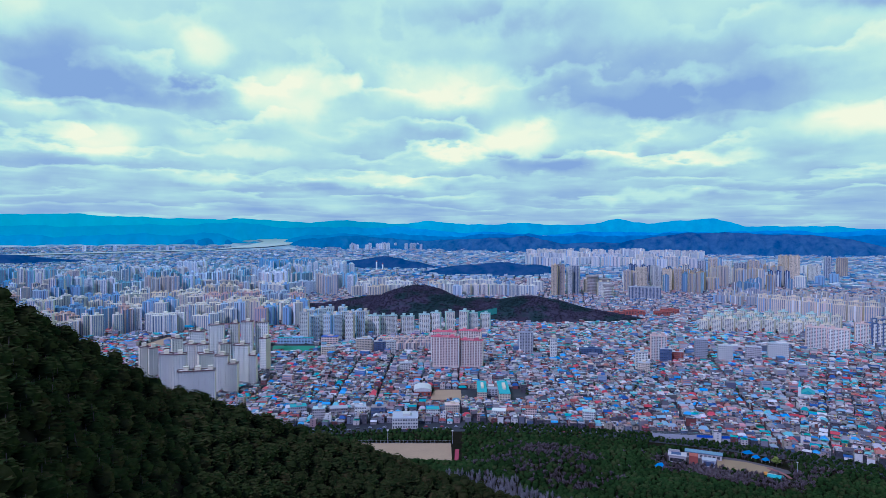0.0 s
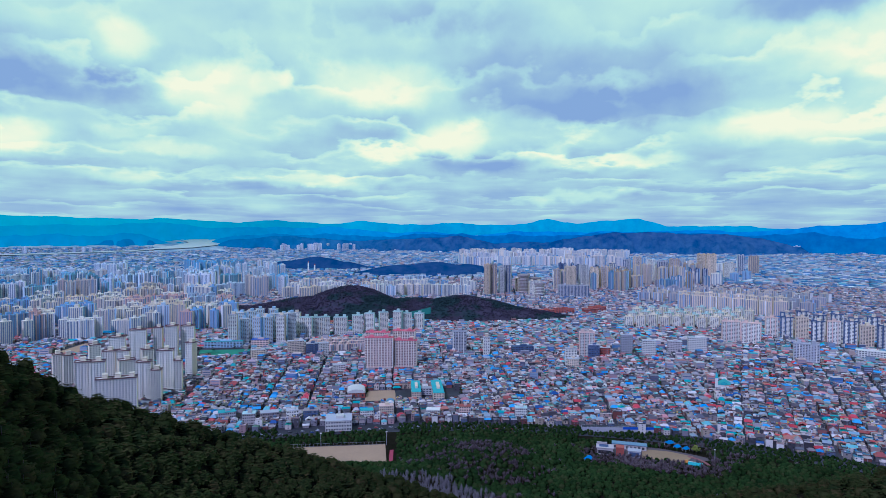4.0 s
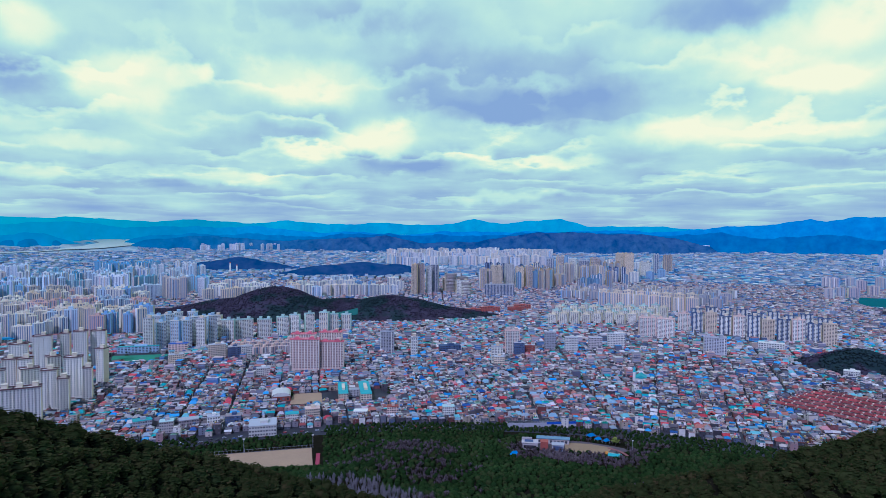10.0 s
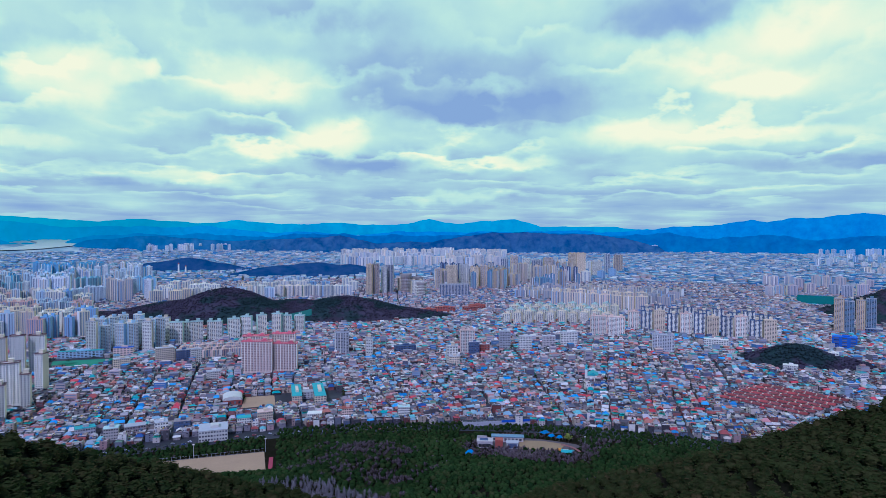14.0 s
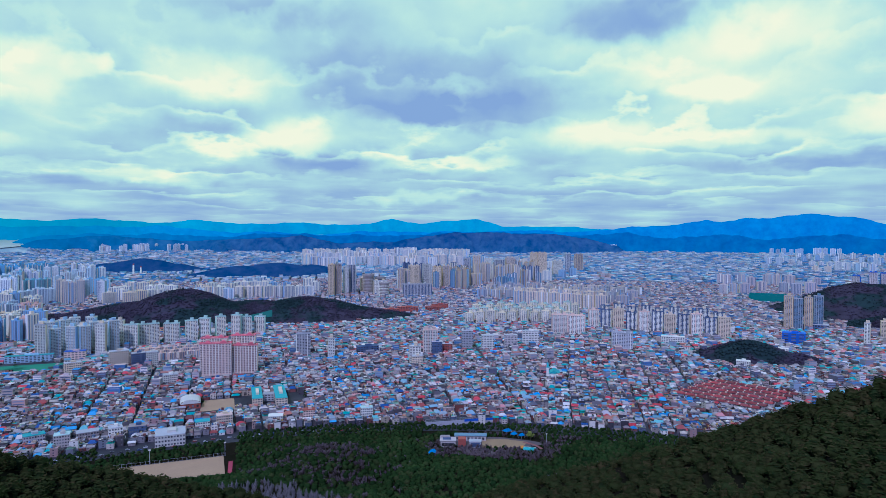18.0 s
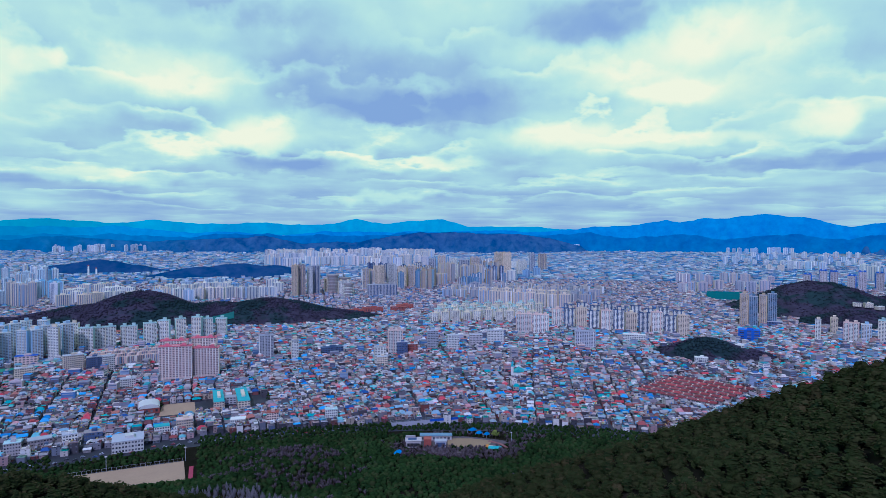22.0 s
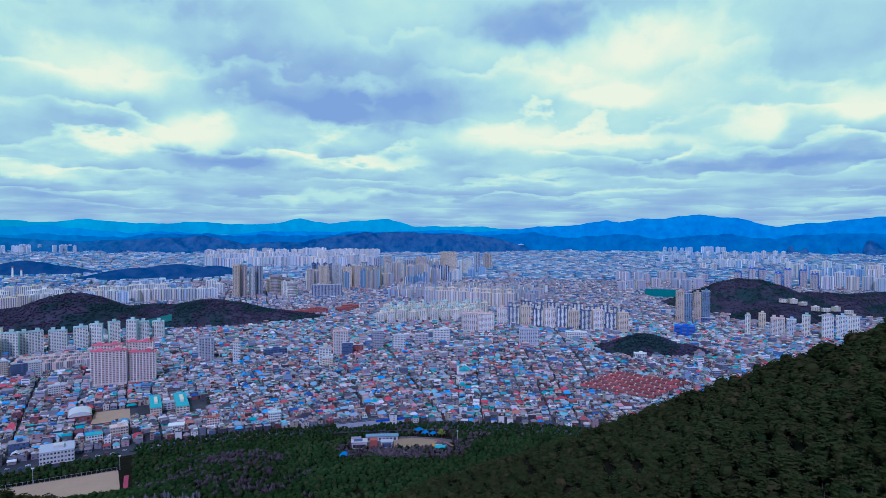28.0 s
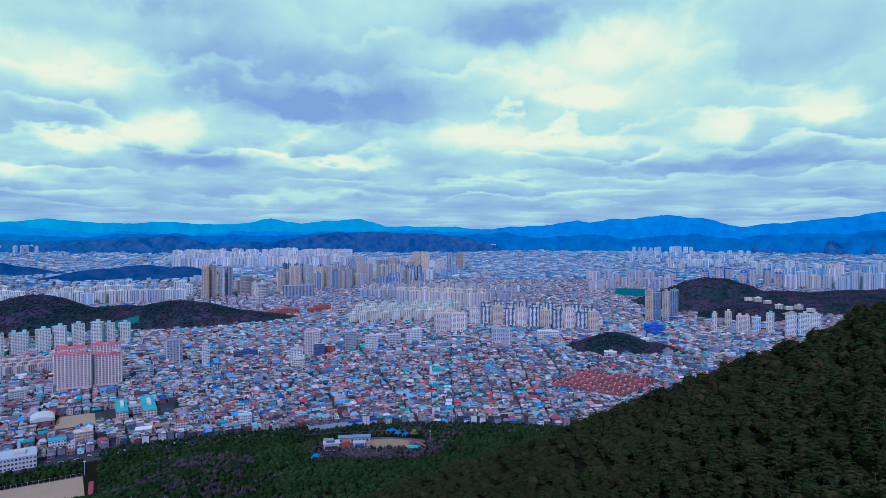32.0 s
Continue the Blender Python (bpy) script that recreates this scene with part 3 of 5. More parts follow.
def apartment(az, D, w, h, style, turn=0.0, deep=12.0, group="apartment blocks", storey=2.8, bay=4.6):
    P, s = place(az, D)
    s = float(s)
    m = Matrix.Translation(P) @ pose(0, 0, 0, 0, 0, -az + turn) @ Matrix.Diagonal((s, s, s, 1))
    TAKEN.append((P[0] / s, P[1] / s, w / 2 + 5))
    wall, fin, cap, side = STYLES[style]
    r = root("apartment_block", m, WORDS[style], "apartment building", group)
    n = max(3, round(h / storey))
    nb = max(2, round(w / bay))
    w, h, bw = round(w), n * storey + 0.6, round(w) / nb
    part("body", cached(("body", w, h, deep, wall), lambda: mesh_of("body", *[(lambda v: (v[0], [(v[1], 0)]))(boxes((-w / 2, 0, 0, w / 2, deep, h)))][0], [M_APT[wall]])), None, r)
    col = window_column(n, bw * (0.42 if style == "cream" else 0.55), storey)
    for k in range(nb):
        part("window_column", col, None, r, at=pose(-w / 2 + (k + 0.5) * bw, 0, 0))["kind"] = "stuff"
    fw = {"dark": 1.2, "tall": .95, "taupe": .8, "rosy": .8, "slate": 1.1, "grey": .5, "pink": .5}.get(style, .35)
    fm = cached(("fin", n, fin, fw), lambda: mesh_of("wall_fin", *[(lambda v: (v[0], [(v[1], 0)]))(boxes((-fw, -0.7, 0, fw, 0.0, h + 0.3)))][0], [M_APT[fin]]))
    for k in range(0, nb + 1, 2 if nb > 4 and style != "pink" else 1):
        part("wall_fin", fm, None, r, at=pose(min(max(-w / 2 + k * bw, -w / 2 + fw + .01), w / 2 - fw - .01), 0, 0))
    part("parapet", cached(("par", w, deep, cap, h), lambda: mesh_of("parapet", *[(lambda v: (v[0], [(v[1], 0)]))(boxes(
        (-w / 2 - .5, -.8, h, w / 2 + .5, -.2, h + 1.5), (-w / 2 - .5, deep - .2, h, w / 2 + .5, deep + .4, h + 1.5), (-w / 2 - .5, -.2, h, -w / 2 + .2, deep - .2, h + 1.5), (w / 2 - .2, -.2, h, w / 2 + .5, deep - .2, h + 1.5)))][0], [M_APT[cap]])), None, r)
    for x in ((-0.28, 0.28) if w > 26 else (0.05,)):
        part("lift_house", cached(("lift", side, h), lambda: mesh_of("lift_house", *[(lambda v: (v[0], [(v[1], 0)]))(boxes((-3, 4, h, 3, deep - 1.5, h + 5.2), (-3.4, 3.6, h + 5.2, 3.4, deep - 1.1, h + 5.8)))][0], [M_APT[side]])), None, r, at=pose(x * w, 0, 0))
    for sx in (-1, 1):
        part("end_wall", cached(("end", side, h, deep), lambda: mesh_of("end_wall", *[(lambda v: (v[0], [(v[1], 0)]))(boxes((-.12, .3, 0, .12, deep - .3, h - 1)))][0], [M_APT[side]])), None, r, at=pose(sx * (w / 2 + 0.1), 0, 0))
    if style == "pink":
        for x in (-0.25, 0.25):
            part("roof_crown", cached(("crown", h), lambda: crown(h)), None, r, at=pose(x * w, 0, 0))
    return r


def crown(h):
    V = [(-5, -1, h + 1.5), (5, -1, h + 1.5), (5, 3, h + 1.5), (-5, 3, h + 1.5), (-2, -1, h + 5), (2, -1, h + 5), (2, 3, h + 5), (-2, 3, h + 5)]
    return mesh_of("roof_crown", V, [(BOXF, 0)], [M_APT["rose"]])


GROUP_A = [(-22.74, 880, 19, 45, -6), (-21.22, 876, 28, 46, -6), (-19.8, 943, 18, 51, -8), (-18.87, 921, 13, 43, -8), (-18.15, 990, 22, 56, -8), (-17.18, 962, 11, 44, -8), (-16.27, 1060, 12, 52, -34), (-24.22, 968, 18, 54, -4), (-23.14, 960, 18, 54, -4), (-25.86, 1062, 13, 50, 6), (-25.15, 1046, 13, 50, 6),
           (-22.33, 1054, 17, 50, -8), (-21.33, 1047, 18, 50, -8), (-20.98, 998, 22, 46, 10), (-23.29, 1105, 16, 52, 8), (-21.73, 1152, 24, 55, -8), (-20.19, 1202, 26, 58, -8), (-19.42, 1027, 16, 52, 12), (-18.68, 1213, 14, 58, -12), (-17.63, 1205, 20, 63, -10), (-16.38, 1214, 23, 58, -12)]
for *b, turn in GROUP_A:
    apartment(*b, "cream", turn=turn, deep=13.0, group="cream apartment estate", bay=3.6)
for i in range(17):
    apartment(-12.7 + .34 * i, 1325 + 42 * (i * 2 % 3) + 5 * (i % 4), 17, (62, 56, 60, 52, 57)[i % 5] - .3 * i, "bluish" if i % 4 else "white", turn=(-16, 12, -24, 8)[i % 4], group="towers before the hill")
for b, turn in (((-6.4, 1370, 26, 45), -14), ((-5.0, 1386, 38, 43), 10), ((-3.3, 1399, 30, 40), -8), ((-1.7, 1405, 24, 42), 6), ((-.7, 1412, 22, 44), -16), ((.7, 1428, 20, 46), 14),
                ((1.9, 1420, 20, 47), -20), ((2.8, 1430, 22, 42), 8), ((3.9, 1445, 22, 40), -12)):
    apartment(*b, "green", turn=turn, group="towers before the hill")
for b in [(0.2, 1052, 48, 49), (2.6, 1053, 40, 46), (0.1, 1143, 44, 46), (2.5, 1155, 41, 45)]:
    apartment(*b, "pink", turn=-9, group="pink-roofed apartments")
for b, s in (((7.7, 1164, 25, 41), "grey"), ((19.3, 1164, 27, 45), "rosy"), ((17.9, 1088, 20, 27), "white"), ((10.2, 1151, 12, 34), "white")):
    apartment(*b, s, turn=4, group="single towers")
HIGH_A = [(10.2, 2257, 21, 113), (10.8, 2281, 28, 110), (11.6, 2308, 18, 101), (12.1, 2334, 26, 106), (13.5, 2390, 53, 54), (14.7, 2257, 46, 54), (16.6, 2471, 26, 83),
          (17.8, 2634, 45, 88), (19.0, 2707, 39, 90), (19.9, 2591, 37, 83), (20.8, 2631, 33, 87), (21.5, 2808, 26, 92), (22.7, 2924, 31, 107), (23.6, 3006, 36, 115)]
for i, b in enumerate(HIGH_A):
    apartment(*b, ("tan", "taupe", "grey", "slate", "beige", "white", "tall", "beige", "grey", "tan", "tall", "dark", "slate", "tall")[i], turn=(-8, 6, 12)[i % 3], deep=20, group="high-rise cluster", bay=5)
HIGH_B = [(24.7, 2968, 35, 107), (25.7, 2899, 47, 102), (26.7, 3019, 44, 107), (28.8, 3145, 39, 125), (29.6, 3170, 45, 125), (31.9, 3601, 30, 108), (32.8, 3726, 48, 102),
          (27.7, 3046, 65, 55), (31.0, 3325, 51, 79), (22.4, 2826, 26, 43)]
for i, b in enumerate(HIGH_B):
    apartment(*b, ("bluish", "slate", "tall", "tan", "tan", "slate", "taupe", "bluish", "white", "white")[i], turn=(-8, 6, 12)[i % 3], deep=20, group="high-rise cluster", bay=5)
for i in range(11):
    apartment(34.2 + 1.08 * i, 1534 - 6.4 * i, 24, 41 + 3 * (i % 3), ("rosy", "dark", "beige", "dark")[i % 4], turn=8 - 14 * (i % 2), group="dark-banded estate")
for i in range(9):
    apartment(35.2 + 1.17 * i, 1614 - 6.9 * i, 24, 46 + 4 * (i % 2), "dark", turn=-6 + 12 * (i % 2), group="dark-banded estate")
EAST = [(31.2, 1428, 36, 42), (32.7, 1421, 36, 41), (36.7, 1269, 40, 32), (49.7, 1687, 19, 79), (50.4, 1694, 19, 74), (51.1, 1701, 17, 76), (51.8, 1720, 19, 79), (55.0, 1525, 10, 44),
        (56.1, 1648, 14, 36), (57.2, 1554, 27, 40), (58.2, 1566, 18, 37), (59.2, 1563, 15, 48), (60.7, 1560, 21, 49), (61.6, 1591, 21, 48), (62.4, 1623, 21, 46)]
for i, b in enumerate(EAST):
    apartment(*b, ("rosy", "rosy", "grey", "tall", "sky", "tall", "sky", "white", "beige", "rosy", "bluish", "green", "white", "bluish", "white")[i], turn=(5, -4)[i % 2], deep=14, group="eastern towers")

# ---- unfinished round towers ----
def round_tower(az, D, w, h, shell, label):
    """A drum of open floor slabs round a dark core, with a crown of scaffolding."""
    P, s = place(az, D)
    s = float(s)
    TAKEN.append((P[0] / s, P[1] / s, w / 2 + 6))
    r = root("unfinished_tower", Matrix.Translation(P) @ pose(0, 0, 0, 0, 0, -az) @ Matrix.Diagonal((s, s, s, 1)), label, "apartment building", "unfinished round towers")
    a = np.linspace(0, 2 * np.pi, 17)[:-1]

    def drum(rad, z0, z1):
        V = [(rad * math.cos(t), rad * math.sin(t), z) for z in (z0, z1) for t in a]
        V += [(0, 0, z0), (0, 0, z1)]
        F = [(i, (i + 1) % 16, 16 + (i + 1) % 16) for i in range(16)] + [(i, 16 + (i + 1) % 16, 16 + i) for i in range(16)]
        return np.array(V), np.array(F + [(16 + i, 16 + (i + 1) % 16, 33) for i in range(16)] + [((i + 1) % 16, i, 32) for i in range(16)])
    part("core", drum(w * .44, 0, h), M_APT["brown"], r)
    slab = mesh_of("floor_slab", drum(w * .5, 0, 1.5)[0], [(drum(w * .5, 0, 1.5)[1], 0)], [M_APT[shell]])
    for k in range(int(h / 5.5)):
        part("floor_slab", slab, None, r, at=pose(0, 0, 1 + 5.5 * k))
    part("scaffold_ring", drum(w * .53, h - 4, h + 2.5), M_APT["brown"], r, "dark scaffolding ring")


round_tower(13.59, 2369, 44, 69, "stone", "unfinished round tower with brown floor slabs and dark scaffolding")
round_tower(14.68, 2405, 42, 55, "stone", "unfinished round tower with brown floor slabs and dark scaffolding")
round_tower(15.03, 2235, 36, 47, "white", "lower unfinished round tower wrapped in pale panels")
apartment(18.1, 2257, 106, 40, "slate", turn=4, deep=30, group="high-rise cluster", bay=6)
# rows of older slabs
for row in range(4):
    for i in range(10 - row % 2):
        apartment(22.9 + 1.0 * i + 0.3 * row, 1560 + 62 * row + 6 * i, 20, 25 + 3 * ((i + row) % 3), ("ivory", "green", "ivory", "green")[row], turn=-18, deep=11, group="old slab estate")

M_TRIM = painted("estate_trim", [(.721, .62, .44), (.762, .74, .669), (.3, .44, .62), (.66, .52, .46), (.742, .66, .51), (.4, .54, .64), (.803, .78, .686)], 0.2, 0.05)


def towers(name, spots, label, colours, wide=(26, 40), tall=(40, 60), deep=13, turn=0.0, salt=1):
    """Estates of many like blocks far off, each with its glazed bays and roof house."""
    q = np.random.RandomState(salt)
    soup = Soup()
    az, D = np.array(spots, float).T
    N = len(az)
    P, s = place(az, D)
    rz = np.radians(-az + turn + q.uniform(-16, 16, N))
    # neighbours belong to one estate: alike in height, heading and paint
    patch = (np.floor((az + 60) / 2.3).astype(int) * 37 + np.floor(np.log(D) * 11).astype(int) * 101) % 211
    f1, f2, f3 = (q.rand(211)[patch] for _ in range(3))
    rz = np.radians(-az + turn + (f1 - .5) * 50 + q.uniform(-5, 5, N))
    w = wide[0] + (wide[1] - wide[0]) * (.6 * f2 + .4 * q.rand(N))
    h = tall[0] + (tall[1] - tall[0]) * (.8 * f3 + .2 * q.rand(N))
    tint = (np.floor(q.rand(211) * len(colours)).astype(int))[patch]
    tint = np.where(q.rand(N) < .12, q.randint(0, len(colours), N), tint)
    sc = np.stack([w * s, np.full(N, deep) * s, h * s], -1)
    for k in range(len(colours)):
        soup.stamp(UNIT, BOXF, P[tint == k], rz[tint == k], sc[tint == k], 3 + k)
        soup.stamp(box(-.15, -.2, 1, .15, .35, 1 + 4.5 / np.mean(tall)), BOXF[:5], P[tint == k], rz[tint == k], sc[tint == k], 3 + k)
    slim = w < 24
    for wide_one, bays in ((False, 7), (True, 4)):
        q_ = slim == wide_one
        for k in range(bays):
            x = (k + .5) / bays - .5
            soup.stamp(box(x - .21 / bays, -.515, .04, x + .21 / bays, -.49, .97), BOXF[:4], P[q_], rz[q_], sc[q_], 1)
    trim = q.rand(N) < .5
    for x in (-.46, 0, .46):
        soup.stamp(box(x - .045, -.545, 0, x + .045, -.49, 1.02), BOXF[:5], P[trim], rz[trim], sc[trim], 2)
    for sx in (-1, 1):
        soup.stamp(box(.502 * sx - .006, -.46, .0, .502 * sx + .006, .46, .985), BOXF[:5], P[~trim], rz[~trim], sc[~trim], 2)
    for x, y in zip(P[:, 0] / s, P[:, 1] / s):
        TAKEN.append((x, y, 22))
    soup.thing(name, [M_TRIM, M_FARGLASS, M_TRIM] + [cached(("paint", c), lambda: painted("estate_paint", [c], 0.2, 0.05, spread=0.2)) for c in colours], label, "apartment buildings")


def rows_of(az0, az1, n, D0, D1, m, salt):
    q = np.random.RandomState(salt)
    return [(az0 + (az1 - az0) * (i + 0.5 * (j % 2) + q.uniform(-.25, .25)) / n, D0 + (D1 - D0) * (j + q.uniform(-.3, .3)) / max(m - 1, 1)) for j in range(m) for i in range(n) if q.rand() > 0.12 and wavy(i * 1.0, j * 1.9, 1.6, salt) < .40]


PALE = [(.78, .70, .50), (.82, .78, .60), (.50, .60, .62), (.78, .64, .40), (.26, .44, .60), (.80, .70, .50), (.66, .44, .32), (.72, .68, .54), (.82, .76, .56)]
# The two cooler sets have the blue of distant air mixed into the paint.
AIRY_HAZE = [(.62, .74, .76), (.80, .82, .76), (.30, .56, .68), (.70, .70, .64), (.16, .42, .60), (.66, .74, .74), (.80, .80, .70), (.66, .56, .44), (.26, .48, .54)]
COOL_HAZE = [(.46, .55, .56), (.66, .64, .54), (.28, .44, .58), (.70, .58, .40), (.24, .40, .52), (.74, .70, .54), (.54, .56, .52)]
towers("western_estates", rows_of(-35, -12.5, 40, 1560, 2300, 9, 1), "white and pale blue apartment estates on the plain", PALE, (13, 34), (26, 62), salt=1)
towers("north_western_estates", rows_of(-36, -8, 58, 2350, 3500, 7, 2), "pale grey and blue apartment towers in haze", AIRY_HAZE, (15, 34), (36, 90), salt=2)
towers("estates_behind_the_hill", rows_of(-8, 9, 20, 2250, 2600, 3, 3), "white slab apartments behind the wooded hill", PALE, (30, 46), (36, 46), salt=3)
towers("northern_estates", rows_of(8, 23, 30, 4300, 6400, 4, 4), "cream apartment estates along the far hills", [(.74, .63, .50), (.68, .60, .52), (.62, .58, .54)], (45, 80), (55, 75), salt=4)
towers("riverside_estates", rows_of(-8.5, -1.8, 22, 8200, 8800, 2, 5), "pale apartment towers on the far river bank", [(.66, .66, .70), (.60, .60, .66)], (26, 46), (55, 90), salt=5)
towers("eastern_far_estates", rows_of(48, 58, 14, 4200, 6500, 4, 6), "pale apartment towers on the eastern plain", COOL_HAZE, (26, 44), (30, 62), salt=6)
towers("north_eastern_estates", rows_of(58, 70, 14, 3000, 3900, 3, 7), "apartment blocks beyond the eastern hill", COOL_HAZE, (36, 50), (50, 80), salt=7)
towers("central_estates", rows_of(22, 33, 14, 3200, 4200, 2, 8), "hazy apartment blocks on the plain", COOL_HAZE, (30, 50), (36, 60), salt=8)
towers("beige_slab_estate", [(27.5 + 1.05 * i, 1990 + 110 * j - 14 * i) for j in range(2) for i in range(8)], "rows of beige slab apartments", [(.74, .60, .40), (.70, .58, .40)], (32, 38), (42, 47), turn=-14, salt=11)
towers("grey_slab_estate", [(24.2 + 1.25 * i + 0.4 * j, 2180 + 95 * j - 12 * i) for j in range(4) for i in range(11)], "rows of pale grey slab apartments", [(.46, .40, .35), (.38, .36, .35), (.54, .46, .36)], (34, 42), (28, 34), turn=-24, salt=12)
towers("low_pink_estate", [(-6.3 + .75 * i + .3 * j, 1215 + 32 * j) for j in range(3) for i in range(8)], "rows of low pinkish walk-up apartments", [(.74, .54, .38), (.70, .52, .40)], (13, 16), (12, 15), 9, turn=20, salt=13)
for i in range(7):
    apartment(54.2 + .92 * i + .2 * (i % 2), 2880 + 50 * (i % 3), 27, 62 + 7 * (i * 2 % 3), "site", turn=(-12, 6, 14)[i % 3], deep=18, group="towers with blue netting", bay=5.4)
# This cluster's wall colours are blued for haze.
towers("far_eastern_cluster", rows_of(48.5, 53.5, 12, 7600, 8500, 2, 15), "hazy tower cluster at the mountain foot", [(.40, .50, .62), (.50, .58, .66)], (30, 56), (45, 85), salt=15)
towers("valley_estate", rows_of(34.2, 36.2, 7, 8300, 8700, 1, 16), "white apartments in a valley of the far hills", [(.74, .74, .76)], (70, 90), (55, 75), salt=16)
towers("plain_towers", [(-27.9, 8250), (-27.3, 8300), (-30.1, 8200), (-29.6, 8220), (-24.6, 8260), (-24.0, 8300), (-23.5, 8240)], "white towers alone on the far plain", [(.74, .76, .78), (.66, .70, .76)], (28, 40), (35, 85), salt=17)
towers("mid_rise_cluster", rows_of(16.5, 29.5, 24, 2480, 3100, 4, 18), "straw, grey and blue apartment towers among the high-rises", [(.46, .34, .19), (.10, .20, .34), (.34, .30, .25), (.04, .07, .16), (.58, .47, .31), (.14, .27, .38)], (16, 27), (46, 96), deep=18, salt=18)
towers("eastern_slabs", rows_of(44, 52, 9, 2600, 3000, 2, 9), "tan and grey apartment slabs", [(.60, .50, .44), (.5, .48, .5)], (26, 40), (34, 52), salt=9)

# ---- houses ----
def house_parts(kind, w, d, st):
    """Walls, roof and trimmings of a small house: (name, vertices, faces, material)."""
    h = 2.7 * st + 0.3
    out = [("wall", *boxes((-w / 2, -d / 2, 0, w / 2, d / 2, h)), M_WALL)]
    if kind == "flat":
        t = 0.25
        out.append(("roof", *boxes((-w / 2 + t, -d / 2 + t, h + .004, w / 2 - t, d / 2 - t, h + .12)), M_FLAT))
        out.append(("parapet", *boxes((-w / 2 - .05, -d / 2 - .05, h - .1, w / 2 + .05, -d / 2 + t, h + 1), (-w / 2 - .05, d / 2 - t, h - .1, w / 2 + .05, d / 2 + .05, h + 1),
                                      (-w / 2 - .05, -d / 2 + t, h - .1, -w / 2 + t, d / 2 - t, h + 1), (w / 2 - t, -d / 2 + t, h - .1, w / 2 + .05, d / 2 - t, h + 1)), M_WALL))
        out.append(("stair_house", *boxes((w / 2 - 3.4, d / 2 - 3.6, h + .12, w / 2 - .3, d / 2 - .4, h + 2.7)), M_WALL))
        out.append(("water_tank", *tank(-w / 2 + 2, d / 2 - 2, h + .12), M_TANK))
    elif kind == "shed":
        out.append(("roof", *gable(w + 1.2, d + 1.4, h, 1.5), M_PITCH))
    elif kind == "hip":
        out.append(("roof", *hip(w + 1.2, d + 1.2, h, 2.0), M_PITCH))
    else:  # a flat roof with a coloured shelter on it
        out.append(("roof", *boxes((-w / 2 - .1, -d / 2 - .1, h, w / 2 + .1, d / 2 + .1, h + .3)), M_FLAT))
        V, F = gable(w * .62, d * .8, h + 2.4, .8)
        out.append(("roof_shelter", V + np.array([w * .12, 0, 0]), F, M_PITCH))
        out.append(("shelter_post", *boxes(*[(x - .1, y - .1, h + .3, x + .1, y + .1, h + 2.5) for x in (-w * .15, w * .38) for y in (-d * .35, d * .35)]), M_WALL))
    return out, h


def tank(x, y, z):
    a = np.linspace(0, 2 * np.pi, 9)[:-1]
    V = [(x + .9 * math.cos(t), y + .9 * math.sin(t), z + k) for k in (0, 1.7) for t in a]
    return np.array(V), np.array([(i, (i + 1) % 8, 8 + (i + 1) % 8, 8 + i) for i in range(8)] + [(8, 9, 10, 11), (8, 11, 12, 15), (12, 13, 14, 15)])


def gable(w, d, h, rise):
    V = [(-w / 2, -d / 2, h), (w / 2, -d / 2, h), (w / 2, d / 2, h), (-w / 2, d / 2, h), (-w / 2, 0, h + rise), (w / 2, 0, h + rise), (-w / 2, -d / 2, h + .2), (w / 2, -d / 2, h + .2), (w / 2, d / 2, h + .2), (-w / 2, d / 2, h + .2)]
    F = [(6, 7, 5, 4), (8, 9, 4, 5), (0, 1, 7, 6), (2, 3, 9, 8), (1, 2, 8, 7), (3, 0, 6, 9), (7, 8, 5, 5), (9, 6, 4, 4), (3, 2, 1, 0)]
    return np.array(V, float), np.array([f if len(set(f)) == 4 else f for f in F[:6] + F[8:]])


def hip(w, d, h, rise):
    g = min(w, d) * .3
    V = [(-w / 2, -d / 2, h), (w / 2, -d / 2, h), (w / 2, d / 2, h), (-w / 2, d / 2, h), (-w / 2 + g, -.3, h + rise), (w / 2 - g, -.3, h + rise), (w / 2 - g, .3, h + rise), (-w / 2 + g, .3, h + rise)]
    return np.array(V, float), np.array(BOXF)


def window_at(x, z, w, h, face, W, Dp):
    """A window proud of one face (0 front, 1 right, 2 left)."""
    if face == 0:
        return box(x - w / 2, -Dp / 2 - .06, z, x + w / 2, -Dp / 2 + .02, z + h)
    sx = W / 2 if face == 1 else -W / 2
    return box(sx - .05, x - w / 2, z, sx + .06, x + w / 2, z + h) if face == 1 else box(sx - .06, x - w / 2, z, sx + .05, x + w / 2, z + h)


KINDS = [("flat", 8.5, 8, 2), ("flat", 8, 9, 3), ("hip", 9, 8, 1), ("shelter", 8, 8.5, 2), ("shed", 9, 7.5, 1), ("flat", 10, 9.5, 4), ("hip", 8, 7.5, 1), ("shelter", 9, 8.5, 2), ("shed", 8.5, 7, 1), ("flat", 7, 8, 1)]
SHARE = [.18, .10, .13, .12, .14, .03, .09, .08, .07, .06]
LABELS = {"flat": "small plastered house with a flat railed roof and water tank", "hip": "low house with a coloured hipped roof", "shed": "low house with a coloured sheet-metal gable roof",
          "shelter": "plastered house with a coloured metal shelter on its flat roof"}


def windows_of(w, d, st):
    ws = []
    for s in range(st):
        for x in np.linspace(-w / 2 + 2, w / 2 - 2, 3 if w > 10 else 2):
            ws.append(window_at(x, 2.7 * s + 1.0, 1.7, 1.3, 0, w, d))
        for f in (1, 2):
            ws.append(window_at(0.5, 2.7 * s + 1.0, 1.6, 1.2, f, w, d))
    return ws


